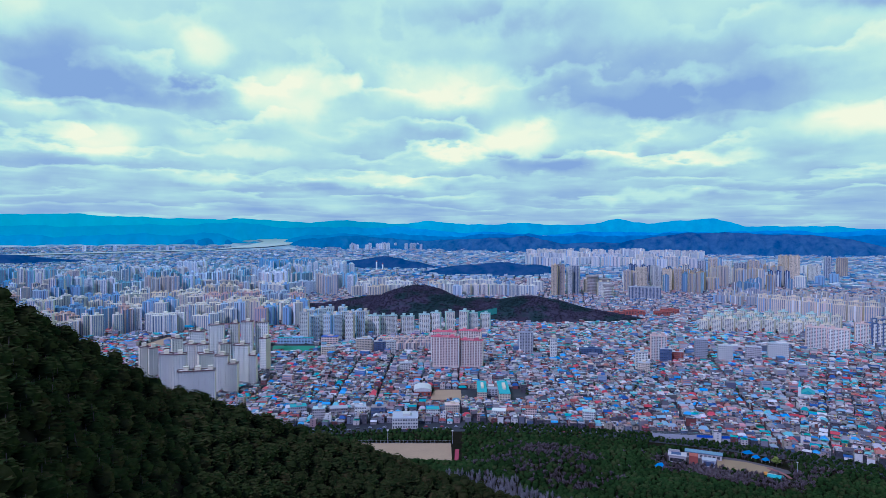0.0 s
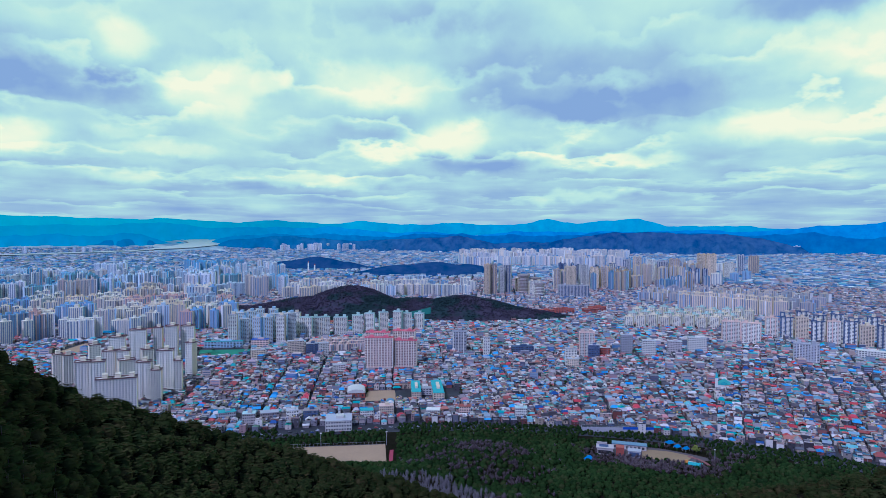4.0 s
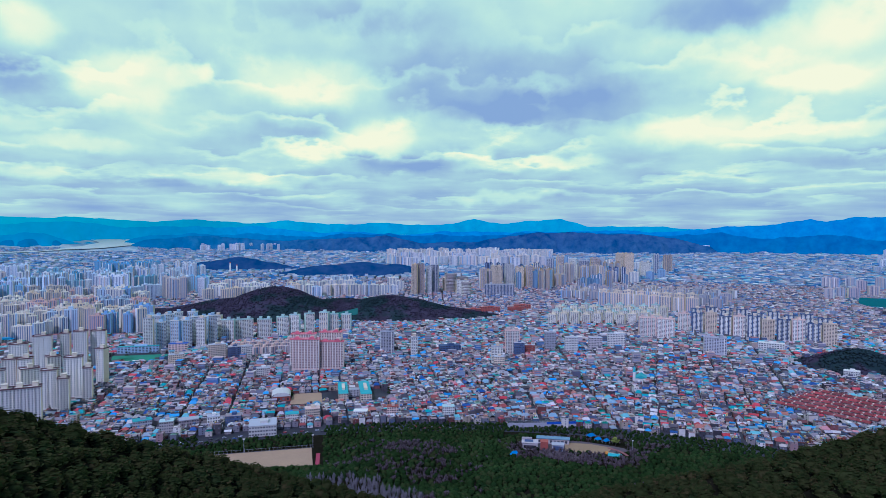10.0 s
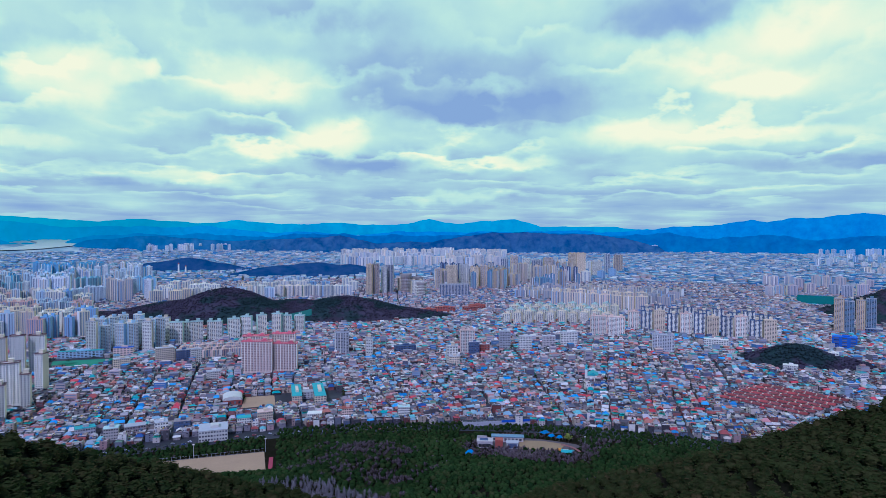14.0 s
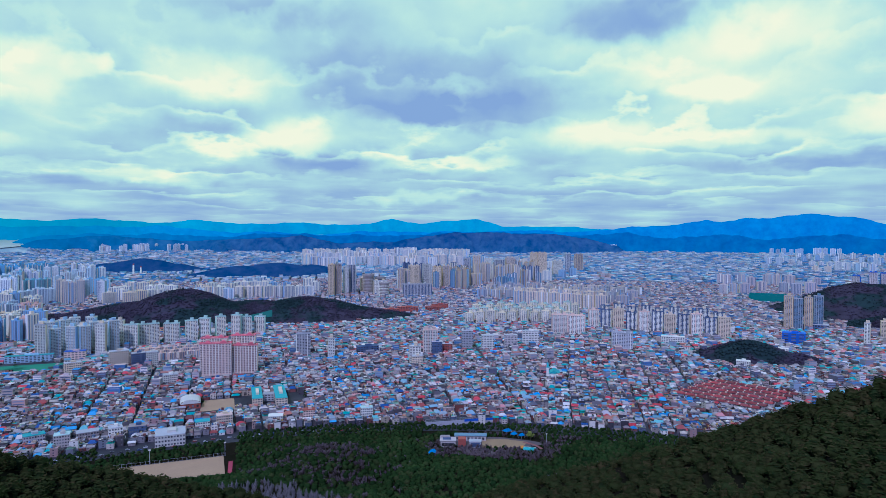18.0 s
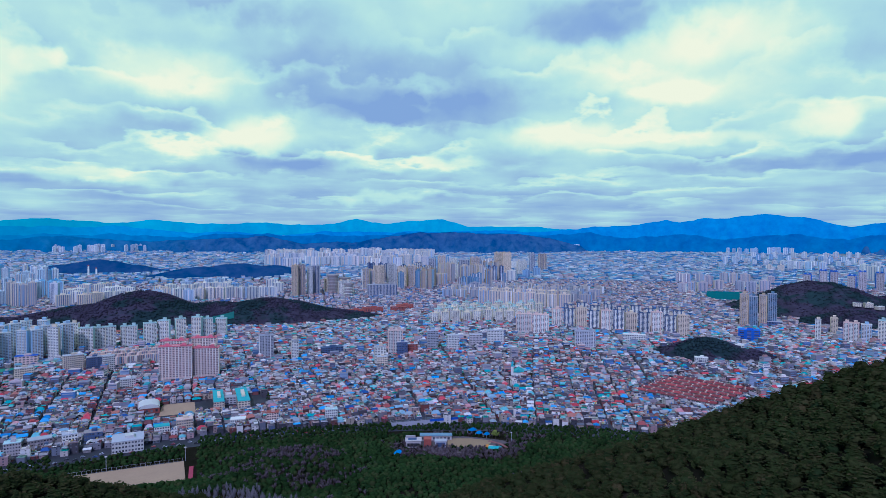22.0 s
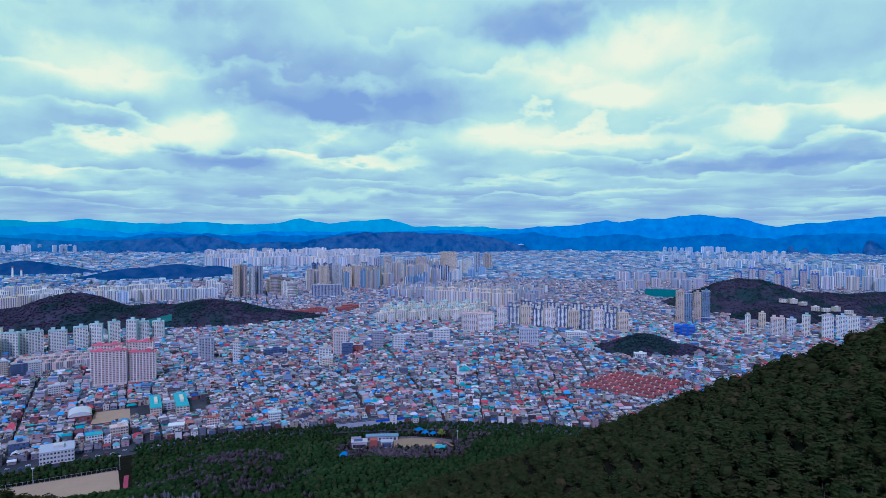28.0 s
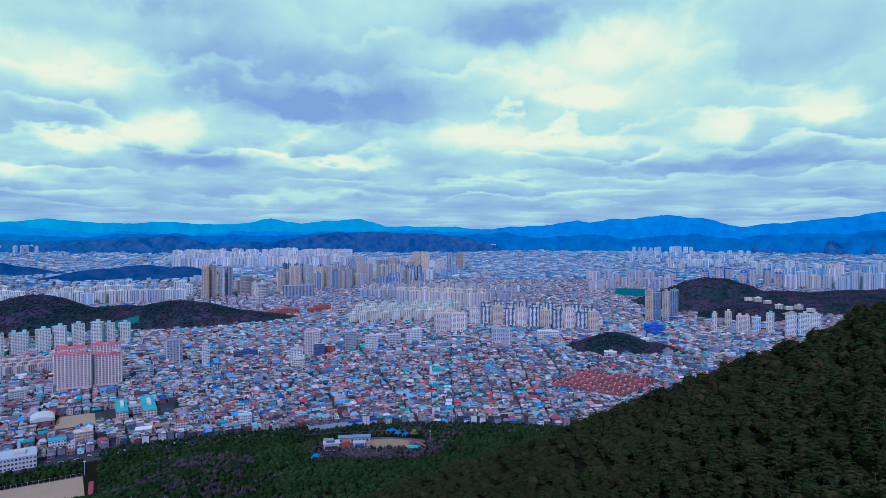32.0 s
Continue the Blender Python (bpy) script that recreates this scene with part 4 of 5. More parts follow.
def lots():
    """House plots: unshrunk x, y and heading, in street blocks; the old quarters lie at many angles."""
    out = []
    q = np.random.RandomState(21)
    for heading, a0, a1 in ((-0.7, -40, 20.0), (-14.0, 20.0, 30.0), (-31.0, 30.0, 43.0), (-20.0, 43.0, 74)):
        c, s = math.cos(math.radians(heading)), math.sin(math.radians(heading))
        u, v = np.meshgrid(np.arange(-2200, 2200, 9.0), np.arange(-900, 2100, 8.2))
        col = np.round(u / 9.0).astype(int)
        row = np.round(v / 8.2).astype(int)
        wob = q.uniform(-1.5, 3.0, 9999)
        u = u + (col // 3) * 2.4 + wob[col // 3] + 6 * np.sin(v / 190 + col * .05)
        v = v + (row // 9) * 4.0 + (col // 3 * 37 % 11)
        u, v = u + q.uniform(-1.2, 1.2, u.shape), v + q.uniform(-1.2, 1.2, u.shape)
        x, y = u * c - v * s, u * s + v * c
        az, r = np.degrees(np.arctan2(x, y)), np.hypot(x, y)
        edge = az + .9 * np.sin(r / 31) + .5 * np.sin(r / 13)
        ok = (edge > a0) & (edge < a1) & (r > 742) & (r < 1750) & (q.rand(*u.shape) > 0.06)
        out.append(np.stack([x[ok], y[ok], np.full(ok.sum(), math.radians(heading)) + q.normal(0, .09, ok.sum())], -1))
    return np.concatenate(out)


def free(x, y, margin=6):
    ok = hills(x, y) < 3
    for tx, ty, tr in TAKEN:
        ok &= (x - tx) ** 2 + (y - ty) ** 2 > (tr + margin * .5) ** 2
    return ok


# ---- landmarks of the quarter ----
def at_xy(x, y, turn=0.0, z=0.0):
    return pose(x, y, z, 0, 0, turn)


def sheet(name, pts, z, mat, label, category):
    """A levelled piece of ground with an edge of its own."""
    n = len(pts)
    V = [(x, y, z - 1.2) for x, y in pts] + [(x, y, z) for x, y in pts]
    F4 = [(i, (i + 1) % n, n + (i + 1) % n, n + i) for i in range(n)]
    me = mesh_of(name, V, [(np.array(F4), 0), (np.array([list(range(n, 2 * n))]), 0)], [mat])
    return tagged(new(name, me), label, category, kind="structure")


def block(name, x, y, w, d, h, turn, wall, roof, label, category, storeys=3, bays=6, group="", overhang=0.2, side=True):
    """A plain building: walls, a roof slab with an edge, and rows of windows on the front and one end."""
    r = root(name, at_xy(x, y, turn), label, category, group)
    part("wall", boxes((-w / 2, 0, 0, w / 2, d, h)), wall, r)
    o = overhang
    part("roof", boxes((-w / 2 - o, -o, h, w / 2 + o, d + o, h + .5)), roof, r)
    st, bw = h / storeys, w / bays
    nd = max(2, round(d / bw))
    front = mesh_of("window_row", *(lambda v: (v[0], [(v[1], 0)]))(boxes(*[(-w / 2 + (i + .2) * bw, -.08, 0, -w / 2 + (i + .8) * bw, .04, st * .46) for i in range(bays)])), [M_GLASS])
    end = mesh_of("window_row", *(lambda v: (v[0], [(v[1], 0)]))(boxes(*[(-.08, (i + .25) * d / nd, 0, .04, (i + .75) * d / nd, st * .46) for i in range(nd)])), [M_GLASS])
    for k in range(storeys):
        part("window_row", front, None, r, at=pose(0, 0, k * st + st * .32))["kind"] = "stuff"
        if side:
            part("window_row", end, None, r, at=pose(-w / 2, 0, k * st + st * .32))["kind"] = "stuff"
            part("window_row", end, None, r, at=pose(w / 2 + .04, 0, k * st + st * .32))["kind"] = "stuff"
    if h > 10:
        part("roof_room", boxes((-w * .1, d * .3, h + .504, w * .2, d * .7, h + 3.2)), wall, r)
    TAKEN.append((x, y + d / 2, max(w, d) * .5 + 1))
    return r


# sports ground at the foot of the wood
sheet("sports_ground", [(-93, 668), (9, 668), (9.5, 613), (-92, 614)], 0.5, M_SAND, "bare sandy sports ground beside the wood", "sports ground")
sheet("red_court", [(13.5, 650), (17.5, 650), (15.5, 612), (11.5, 612)], 0.5, M_TRACK, "narrow red ball court", "court")
# its wire fence on the far side
fence = root("ball_fence", at_xy(0, 0), "grey wire fence with thin posts behind the sandy ground", "fence")
part("rail", boxes((-93, 668.6, 3.4, 9, 668.7, 3.5), (-93, 668.6, .6, 9, 668.7, .7)), M_APT["grey"], fence)
fp = boxes((-.08, -.08, 0, .08, .08, 3.6))
fpm = mesh_of("post", fp[0], [(fp[1], 0)], [M_APT["grey"]])
for i in range(25):
    part("post", fpm, None, fence, at=pose(-93 + 4.2 * i, 668.9, 0))
# floodlight masts at its corners
for x, y in ((10.5, 669), (-60, 671)):
    r = root("floodlight_mast", at_xy(x, y), "tall grey steel floodlight mast", "mast", "floodlights")
    part("pole", boxes((-.18, -.18, 0, .18, .18, 14)), M_APT["grey"], r)
    part("lamp_head", boxes((-1.1, -.3, 13.4, 1.1, .2, 14.4)), M_APT["white"], r)
# the primary school with green roofs, its yard and round-roofed hall
for x, y, w, d in ((54, 839, 13, 64), (84, 831, 15, 72)):
    block("school_wing", x, y, w, d, 12, -2, M_APT["beige"], M_APT["teal"], "beige school wing with bright green roof", "school", 4, 4, "school wings")
block("school_link", 69, 868, 17, 12, 9, -2, M_APT["grey"], M_APT["grey"], "grey link building between two school wings", "school", 3, 4)
TAKEN += [(4, 858, 21), (4, 882, 21), (-12, 870, 16), (22, 870, 16), (54, 870, 14), (54, 890, 14), (84, 850, 14), (84, 885, 16)]
sheet("school_yard", [(-17, 845), (26, 845), (26.5, 899), (-13, 899)], 0.3, M_SAND, "sandy school yard", "yard")


def barrel_hall(x, y, w, d, h, turn):
    r = root("barrel_hall", at_xy(x, y, turn), "sports hall with a pale curved metal roof", "hall")
    part("wall", boxes((-w / 2, 0, 0, w / 2, d, h)), M_APT["brick"], r)
    a = np.linspace(0, np.pi, 13)
    V = np.array([(-(w / 2 + .6) * math.cos(t), yy, h + 5 * math.sin(t)) for yy in (-.6, d + .6) for t in a])
    F = np.array([(i + 1, i, i + 13, i + 14) for i in range(12)])
    n = len(V)
    ends = np.array([(0, 12, 6 + 3, 3), (3, 9, 7, 5)])
    part("roof", (V, np.concatenate([F, ends, ends + 13])), M_APT["white"], r)
    for i in range(4):
        part("window", boxes((-w / 2 + 2 + i * w / 4.2, -.1, 2, -w / 2 + 4.6 + i * w / 4.2, .05, 5)), M_GLASS, r)
    TAKEN.append((x, y + d / 2, max(w, d) * .55))


barrel_hall(-28, 862, 24, 30, 7, 2)
block("white_hall", -44, 719, 30, 28, 12, 2, M_APT["white"], M_APT["grey"], "white public hall with a broad pale roof", "hall", 3, 10)
# western school with its green turf
sheet("sports_turf", [(-330, 1186), (-238, 1186), (-246, 1246), (-342, 1246)], 0.3, M_GREEN, "green artificial turf of a school", "sports turf")
TAKEN += [(-310, 1215, 32), (-265, 1215, 32), (-290, 1215, 30), (-335, 1215, 26), (-240, 1215, 24)]
block("long_school", -304, 1270, 74, 12, 12, 0, M_APT["blue"], M_APT["teal"], "long pale school with a green roof", "school", 4, 12)
block("school_annex", -232, 1262, 34, 14, 16, 0, M_APT["pink"], M_APT["azure"], "rosy school annex with a blue roof", "school", 4, 6)
sheet("sandy_lot", [(-612, 1225), (-560, 1240), (-568, 1345), (-600, 1350)], 0.3, M_SAND, "bare sandy building lot", "building lot")
TAKEN += [(-588, 1255, 34), (-586, 1310, 34)]
block("factory_shed", -606, 1428, 50, 30, 9, 0, M_APT["white"], painted("sky_blue_sheet", [(.05, .40, .66)], 0.2), "low shed with a bright sky-blue roof", "shed", 2, 8)
for i, (x, y, w) in enumerate(((-190, 1500, 60), (-130, 1540, 50), (-215, 1570, 70), (-270, 1520, 40))):
    block("warehouse", x, y, w, 26, 9, 6, M_APT["tan"], M_APT[("tan", "brick", "tan", "white")[i]], "low warehouse with a broad tan roof", "warehouse", 2, 8, "warehouses")
# brick school before the high-rises
for x, y, w in ((470, 1680, 46), (530, 1710, 60), (600, 1690, 44), (640, 1740, 50)):
    block("brick_school", x, y, w, 14, 14, -14, M_APT["brick"], M_APT["brick"], "long red brick school building", "school", 4, 8, "brick schools")
block("dark_office", 276, 1143, 40, 16, 14, 0, M_APT["navy"], M_APT["navy"], "low dark office building", "office", 4, 8)
for i, (x, y, w, h, m) in enumerate(((395, 1090, 20, 24, "navy"), (420, 1105, 22, 16, "brick"), (470, 1120, 22, 36, "grey"), (500, 1090, 24, 30, "white"), (560, 1110, 26, 24, "stone"), (610, 1120, 34, 28, "white"), (330, 1010, 18, 16, "beige"),
                                     (-150, 1180, 30, 26, "beige"), (-118, 1160, 22, 24, "navy"), (-96, 1150, 18, 26, "white"), (-210, 1130, 24, 20, "beige"), (-60, 1010, 20, 15, "white"))):
    block("office_building", x, y, w, 14, h, -math.degrees(math.atan2(x, y)) + 6, M_APT[m], M_APT["grey"], "mid-rise office building with rows of windows", "office", max(3, round(h / 3.3)), max(4, round(w / 3)), "office buildings")
for i, (a, D, w, d, h, paint, roof) in enumerate(((-13.2, 792, 20, 13, 11, "grey", "teal"), (-11.4, 770, 15, 12, 13, "stone", "mint"), (-9.6, 778, 22, 13, 10, "brown", "grey"), (-7.6, 766, 14, 12, 14, "white", "grey"),
                                               (-6.0, 772, 18, 13, 11, "navy", "brown"), (-.9, 764, 16, 12, 10, "white", "teal"), (.9, 775, 18, 13, 12, "beige", "pink"), (5.2, 764, 17, 12, 9, "white", "white"),
                                               (8.2, 770, 14, 11, 12, "pink", "brick"), (13.4, 768, 15, 11, 12, "white", "mint"))):
    block("shop_building", D * math.sin(radians(a)), D * math.cos(radians(a)), w, d, h, -a + (4, -5, 2)[i % 3], M_APT[paint], M_APT[roof], "shop building of " + ("three" if h < 12 else "four") + " storeys with a " + {"teal": "green", "mint": "pale green", "grey": "grey", "brown": "brown", "pink": "pinkish", "white": "white", "brick": "red"}[roof] + " flat roof", "shop", 3 if h < 12 else 4, max(4, round(w / 2.6)), "shops along the foot road")
block("white_school", 893, 1030, 46, 16, 14, -40, M_APT["white"], M_APT["white"], "long white school building", "school", 4, 10)
block("white_block", 842, 800, 22, 14, 12, -46, M_APT["white"], M_APT["white"], "white five-storey block before the small hill", "apartment building", 5, 7)
block("white_block", 1003, 862, 20, 12, 12, -50, M_APT["white"], M_APT["white"], "small white block of four storeys", "apartment building", 4, 4)
block("wrapped_building", 1114, 931, 42, 24, 24, -50, M_APT["azure"], M_APT["azure"], "building site wrapped in blue sheeting", "building site", 6, 3)
net = root("driving_range", at_xy(1745, 1560, -48), "tall green net cage of a driving range", "net")
for x in (-56, 56):
    part("net_side", boxes((x - .5, 0, 0, x + .5, 60, 22)), M_APT["net"], net)
part("net_back", boxes((-55.4, 59, 0, 55.4, 60, 22)), M_APT["net"], net)
part("net_front", boxes((-55.4, 0, 0, 55.4, 1, 20)), M_APT["net"], net)
TAKEN += [(1745, 1560, 60), (1790, 1600, 50)]
# green terraces on the saddle of the hill
uu, vv = np.meshgrid(np.linspace(2.4, 5.0, 24), np.linspace(1625, 1665, 10))
gx, gy = vv * np.sin(np.radians(uu)), vv * np.cos(np.radians(uu))
gi = (np.arange(9)[:, None] * 24 + np.arange(23)[None]).ravel()
tagged(new("green_terrace", mesh_of("green_terrace", np.stack([gx, gy, hills(gx, gy) + 2.5], -1).reshape(-1, 3), [(np.stack([gi, gi + 1, gi + 25, gi + 24], -1), 0)], [plain_mat("green_sheeting", (.015, .13, .10), 0.05, 0.3)])),
       "green covered slope on the wooded hill", "slope", kind="structure")
# church
ch = root("church", at_xy(500, 842, -31), "white church with a pale teal spire", "church")
part("nave", boxes((-8, 0, 0, 8, 22, 9)), M_APT["white"], ch)
part("roof", (np.array([(-8.6, -.6, 9), (8.6, -.6, 9), (8.6, 22.6, 9), (-8.6, 22.6, 9), (0, -.6, 14), (0, 22.6, 14)], float)[[0, 1, 2, 3, 4, 4, 5, 5]], np.array(BOXF)), M_APT["teal"], ch)
part("tower", boxes((-12, 1, 0, -8.05, 5, 18)), M_APT["white"], ch)
part("spire", (np.array([(-12.3, .7, 18), (-7.7, .7, 18), (-7.7, 5.3, 18), (-12.3, 5.3, 18), (-10.1, 2.9, 27), (-9.9, 2.9, 27), (-9.9, 3.1, 27), (-10.1, 3.1, 27)]), np.array(BOXF)), M_APT["teal"], ch)
TAKEN.append((506, 850, 16))

# terraces with red roofs
M_REDTILE = painted("red_tile", [(.30, .045, .045), (.36, .055, .05), (.22, .035, .035), (.26, .06, .055)], 0.5, 0.3, 0.6, 0.5)
ROW_HEAD = -68.0
made_row = None
u0, v0 = Vector((math.cos(radians(ROW_HEAD)), math.sin(radians(ROW_HEAD)))), Vector((-math.sin(radians(ROW_HEAD)), math.cos(radians(ROW_HEAD))))
for row in range(7):
    for k in range(8):
        c = Vector((684, 668)) + u0 * ((k - 3.5) * 14.5 + row * 1.5) + v0 * ((row - 3) * 18.5)
        TAKEN.append((c.x, c.y, 9))
        m = pose(c.x, c.y, 0, 0, 0, ROW_HEAD)
        if made_row:
            copy_thing(made_row, m)
            continue
        r = root("terraced_house", m, "terraced house with grey-beige walls and a red tiled roof", "house", "red-roofed terraces")
        part("wall", boxes((-6.6, -4, 0, 6.6, 4, 5.6)), M_APT["stone"], r)
        part("roof", gable(14.2, 9.8, 5.6, 2.4), M_REDTILE, r)
        part("chimney", boxes((2, .6, 7, 3.2, 1.8, 9.4)), M_APT["cream"], r)
        for x in (-4.4, 0, 4.4):
            part("window", boxes((x - .9, -4.08, 3.4, x + .9, -3.95, 4.7)), M_GLASS, r)
        part("dormer", boxes((-4.0, -3.2, 6.0, -2.4, -.8, 7.6)), M_APT["cream"], r)
        made_row = r

# ---- the garden in the wood ----
M_OCHRE = plain_mat("dry_lawn", (.36, .24, .11), 0.08, 0.3)
M_PAVE = plain_mat("pale_paving", (.13, .10, .092), 0.1, 0.5)
GZ = 3.2
garden = [(25 + (4.7 + .7 * math.sin(3 * a) + .4 * math.sin(7 * a)) * math.cos(a), 652 + (33 + 5 * math.sin(2 * a + 1) + 3 * math.sin(5 * a)) * math.sin(a)) for a in np.linspace(0, 2 * np.pi, 57)[:-1]]
sheet("garden_paving", [(r * math.sin(radians(a)), r * math.cos(radians(a))) for a, r in garden], GZ, M_PAVE, "pale paved garden ground in the wood", "paving")
sheet("dry_lawn", [(265, 592), (303, 575), (318, 590), (300, 606), (276, 616)], GZ + .25, M_OCHRE, "ochre dry winter lawn", "lawn")
pav = root("garden_house", at_xy(231, 604, -21, GZ), "grey-beige flat-roofed garden house with dark glass front", "building")
part("wall", boxes((-8, 0, 0, 8, 11, 7)), M_APT["stone"], pav)
part("roof", boxes((-8.6, -.7, 7, 8.6, 11.5, 7.7)), M_APT["stone"], pav)
part("glass_front", boxes((-6.5, -.15, 1.4, 6.5, .05, 4.8)), M_GLASS, pav, "dark glass front")
part("roof_well", boxes((-5.5, 2, 7.704, 3.5, 9.5, 7.9)), M_APT["navy"], pav, "dark slate roof panels")
part("upper_room", boxes((-8.2, 9, 7.7, 2.2, 11.3, 9.8)), M_APT["stone"], pav)
rb = root("red_cube", at_xy(245.5, 600, -22, GZ), "rust-red cube-shaped garden pavilion", "building")
part("wall", boxes((-4, 0, 0, 4, 9, 8)), M_APT["brick"], rb)
part("roof", boxes((-4.2, -.2, 8, 4.2, 9.2, 8.4)), M_APT["brick"], rb)
part("door", boxes((-1, -.1, 0, 1, .05, 2.6)), M_GLASS, rb)
gb = root("grey_pavilion", at_xy(258, 594, -23, GZ), "grey-blue pavilion with slate front", "building")
part("wall", boxes((-6, 0, 0, 6, 8, 6)), M_APT["grey"], gb)
part("roof", boxes((-6.5, -.5, 6, 6.5, 8.5, 6.5)), M_APT["grey"], gb)
part("front_panel", boxes((-4.8, -.12, .6, 4.8, .05, 5)), M_APT["navy"], gb)
lb = root("long_pavilion", at_xy(262, 616, -23, GZ), "long low grey-beige pavilion with flat roof", "building")
part("wall", boxes((-17, 0, 0, 17, 8, 5)), M_APT["stone"], lb)
part("roof", boxes((-17.8, -.8, 5, 17.8, 8.8, 5.5)), M_APT["glassblue"], lb)
for i in range(8):
    part("window", boxes((-15.5 + 4 * i, -.1, 1, -13 + 4 * i, .05, 3.6)), M_GLASS, lb)
for x, y, w in ((311, 626, 4.6), (313, 613, 3.4), (319, 606, 3.2)):
    c = root("blue_canopy", at_xy(x, y, 20, GZ - 1), "bright blue tent canopy on thin posts", "canopy", "blue canopies")
    part("roof", hip(w * 2, w * 1.6, 3.4, 2.4), painted("blue_canvas", [(.03, .24, .52)], 0.25) if "blue_canvas" not in bpy.data.materials else bpy.data.materials["blue_canvas"], c)
    for px in (-1, 1):
        for py in (-1, 1):
            part("post", boxes((px * w * .9 - .08, py * w * .7 - .08, 0, px * w * .9 + .08, py * w * .7 + .08, 3.5)), M_APT["white"], c)
st = root("green_stage", at_xy(306, 563, -28, GZ), "low building with a bright green roof", "building")
part("wall", boxes((-6, 0, 0, 6, 6, 3)), M_APT["white"], st)
part("roof", gable(13.5, 9, 3, 1.4), M_APT["teal"], st)
arc = [(306 + 14 * math.cos(a) * k, 570 + 20 * math.sin(a) * k) for k in (1.0, 1.22) for a in np.linspace(-1.0, 1.15, 14)]
V = [(x, y, GZ + .3) for x, y in arc] + [(x, y, GZ - .6) for x, y in arc]
F = [(i, i + 14, i + 15, i + 1) for i in range(13)] + [(i + 1, i + 29, i + 28, i) for i in range(13)] + [(i + 14, i + 42, i + 43, i + 15) for i in range(13)]
tagged(new("curved_path", mesh_of("curved_path", V, [(np.array(F), 0)], [plain_mat("red_paving", (.30, .12, .10))])), "curved reddish garden path", "path", kind="structure")
# the road on its wall with a blue rail
M_BLUEWALL = painted("blue_rail", [(.03, .10, .45)], 0.3)
rd = root("road_bridge", at_xy(0, 0), "road on a concrete wall with a blue railing", "bridge")
A, B = Vector((236, 688)), Vector((345, 672))
ang = math.degrees(math.atan2(B.y - A.y, B.x - A.x))
L_ = (B - A).length
deck = part("deck", boxes((0, 0, 0, L_, 10, 5.2)), M_CONCRETE, rd, at=pose(A.x, A.y, 0, 0, 0, ang))
part("road_surface", boxes((0.2, .6, 5.204, L_ - .2, 9.4, 5.3)), M_ASPHALT, rd, at=pose(A.x, A.y, 0, 0, 0, ang))
part("blue_panel", boxes((L_ * .42, -.12, 3.0, L_ * .9, -.01, 5.8)), M_BLUEWALL, rd, "blue panels", at=pose(A.x, A.y, 0, 0, 0, ang))
for i in range(22):
    part("post", boxes((-.06, 0, 5.2, .06, .12, 6.4)), M_APT["grey"], rd, at=pose(A.x, A.y, 0, 0, 0, ang) @ pose(i * L_ / 22 + 1, .2, 0))
part("rail", boxes((0, .2, 6.3, L_, .3, 6.42)), M_APT["grey"], rd, at=pose(A.x, A.y, 0, 0, 0, ang))


# ---- river on the plain ----
def river():
    m = Nodes("river_water")
    # The pale base colour stands in for the sky mirrored in the water.
    w = m.finish(m.mix(m.noise(m.position(), 0.01, 3), (.46, .50, .46), (.56, .58, .52)), 0.35, m.noise(m.position(), 0.2, 3), 0.05, spec=0.5)
    mid = [(-15.2, 26000, 900), (-15.4, 18500, 430), (-14.8, 14000, 340), (-15.6, 11200, 330), (-17.2, 9600, 230), (-20.5, 8300, 130), (-26, 7700, 150), (-32, 7300, 150), (-40, 7000, 150)]
    az, D, hw = (np.interp(np.linspace(0, 8, 49), range(9), v) for v in zip(*mid))
    rows = []
    for side in (-1, 0, 1):
        P, s = place(az + side * np.where(D > 9000, np.degrees(hw / D), 0), D + side * np.where(D > 9000, 0, hw))
        P[:, 2] += 5.5
        rows.append(P)
    V = np.stack(rows, 1).reshape(-1, 3)
    F = [(3 * i + j, 3 * i + j + 1, 3 * i + j + 4, 3 * i + j + 3) for i in range(48) for j in range(2)]
    tagged(new("river_water", mesh_of("river_water", V, [(np.array(F), 0)], [w])), "pale winding river on the far plain", "river", kind="structure")


river()
for x, y, h in ((-395, 3680, 60), (-360, 3690, 45)):
    P, s = pull(np.array(x), np.array(y))
    c = root("factory_chimney", Matrix.Translation(P) @ Matrix.Diagonal((float(s),) * 3 + (1,)), "tall white factory chimney", "chimney", "factory chimneys")
    a = np.linspace(0, 2 * np.pi, 11)[:-1]
    V = [(r_ * math.cos(t), r_ * math.sin(t), z) for z, r_ in ((0, 5), (h, 3.4)) for t in a]
    part("shaft", (np.array(V), np.array([(i, (i + 1) % 10, 10 + (i + 1) % 10, 10 + i) for i in range(10)])), M_APT["white"], c)
    part("band", (np.array([(v[0] * 1.04, v[1] * 1.04, h - 6 if v[2] == 0 else h + .3) for v in [(3.5 * math.cos(t), 3.5 * math.sin(t), z) for z in (0, 1) for t in a]]), np.array([(i, (i + 1) % 10, 10 + (i + 1) % 10, 10 + i) for i in range(10)])), M_APT["brick"], c)

# campus in the fold of the eastern hill
for i in range(7):
    a, D = 57.6 + .75 * i, 1985 + 14 * (i % 3)
    x, y = D * math.sin(radians(a)), D * math.cos(radians(a))
    b = block("campus_building", x, y, 20, 12, 9 + 3 * (i % 2), -a + 8 + 20 * (i % 3), M_APT["cream"], M_APT["white"], "pale campus building in the fold of the hill", "campus building", 4, 5, "campus buildings", side=False)
    b.location.z = float(hills(np.array(x), np.array(y))) + 6
# podium below the tall towers
block("podium", 1330, 1072, 84, 34, 12, -51, M_APT["navy"], M_APT["grey"], "dark glazed podium below the tall towers", "podium", 2, 14, side=False)
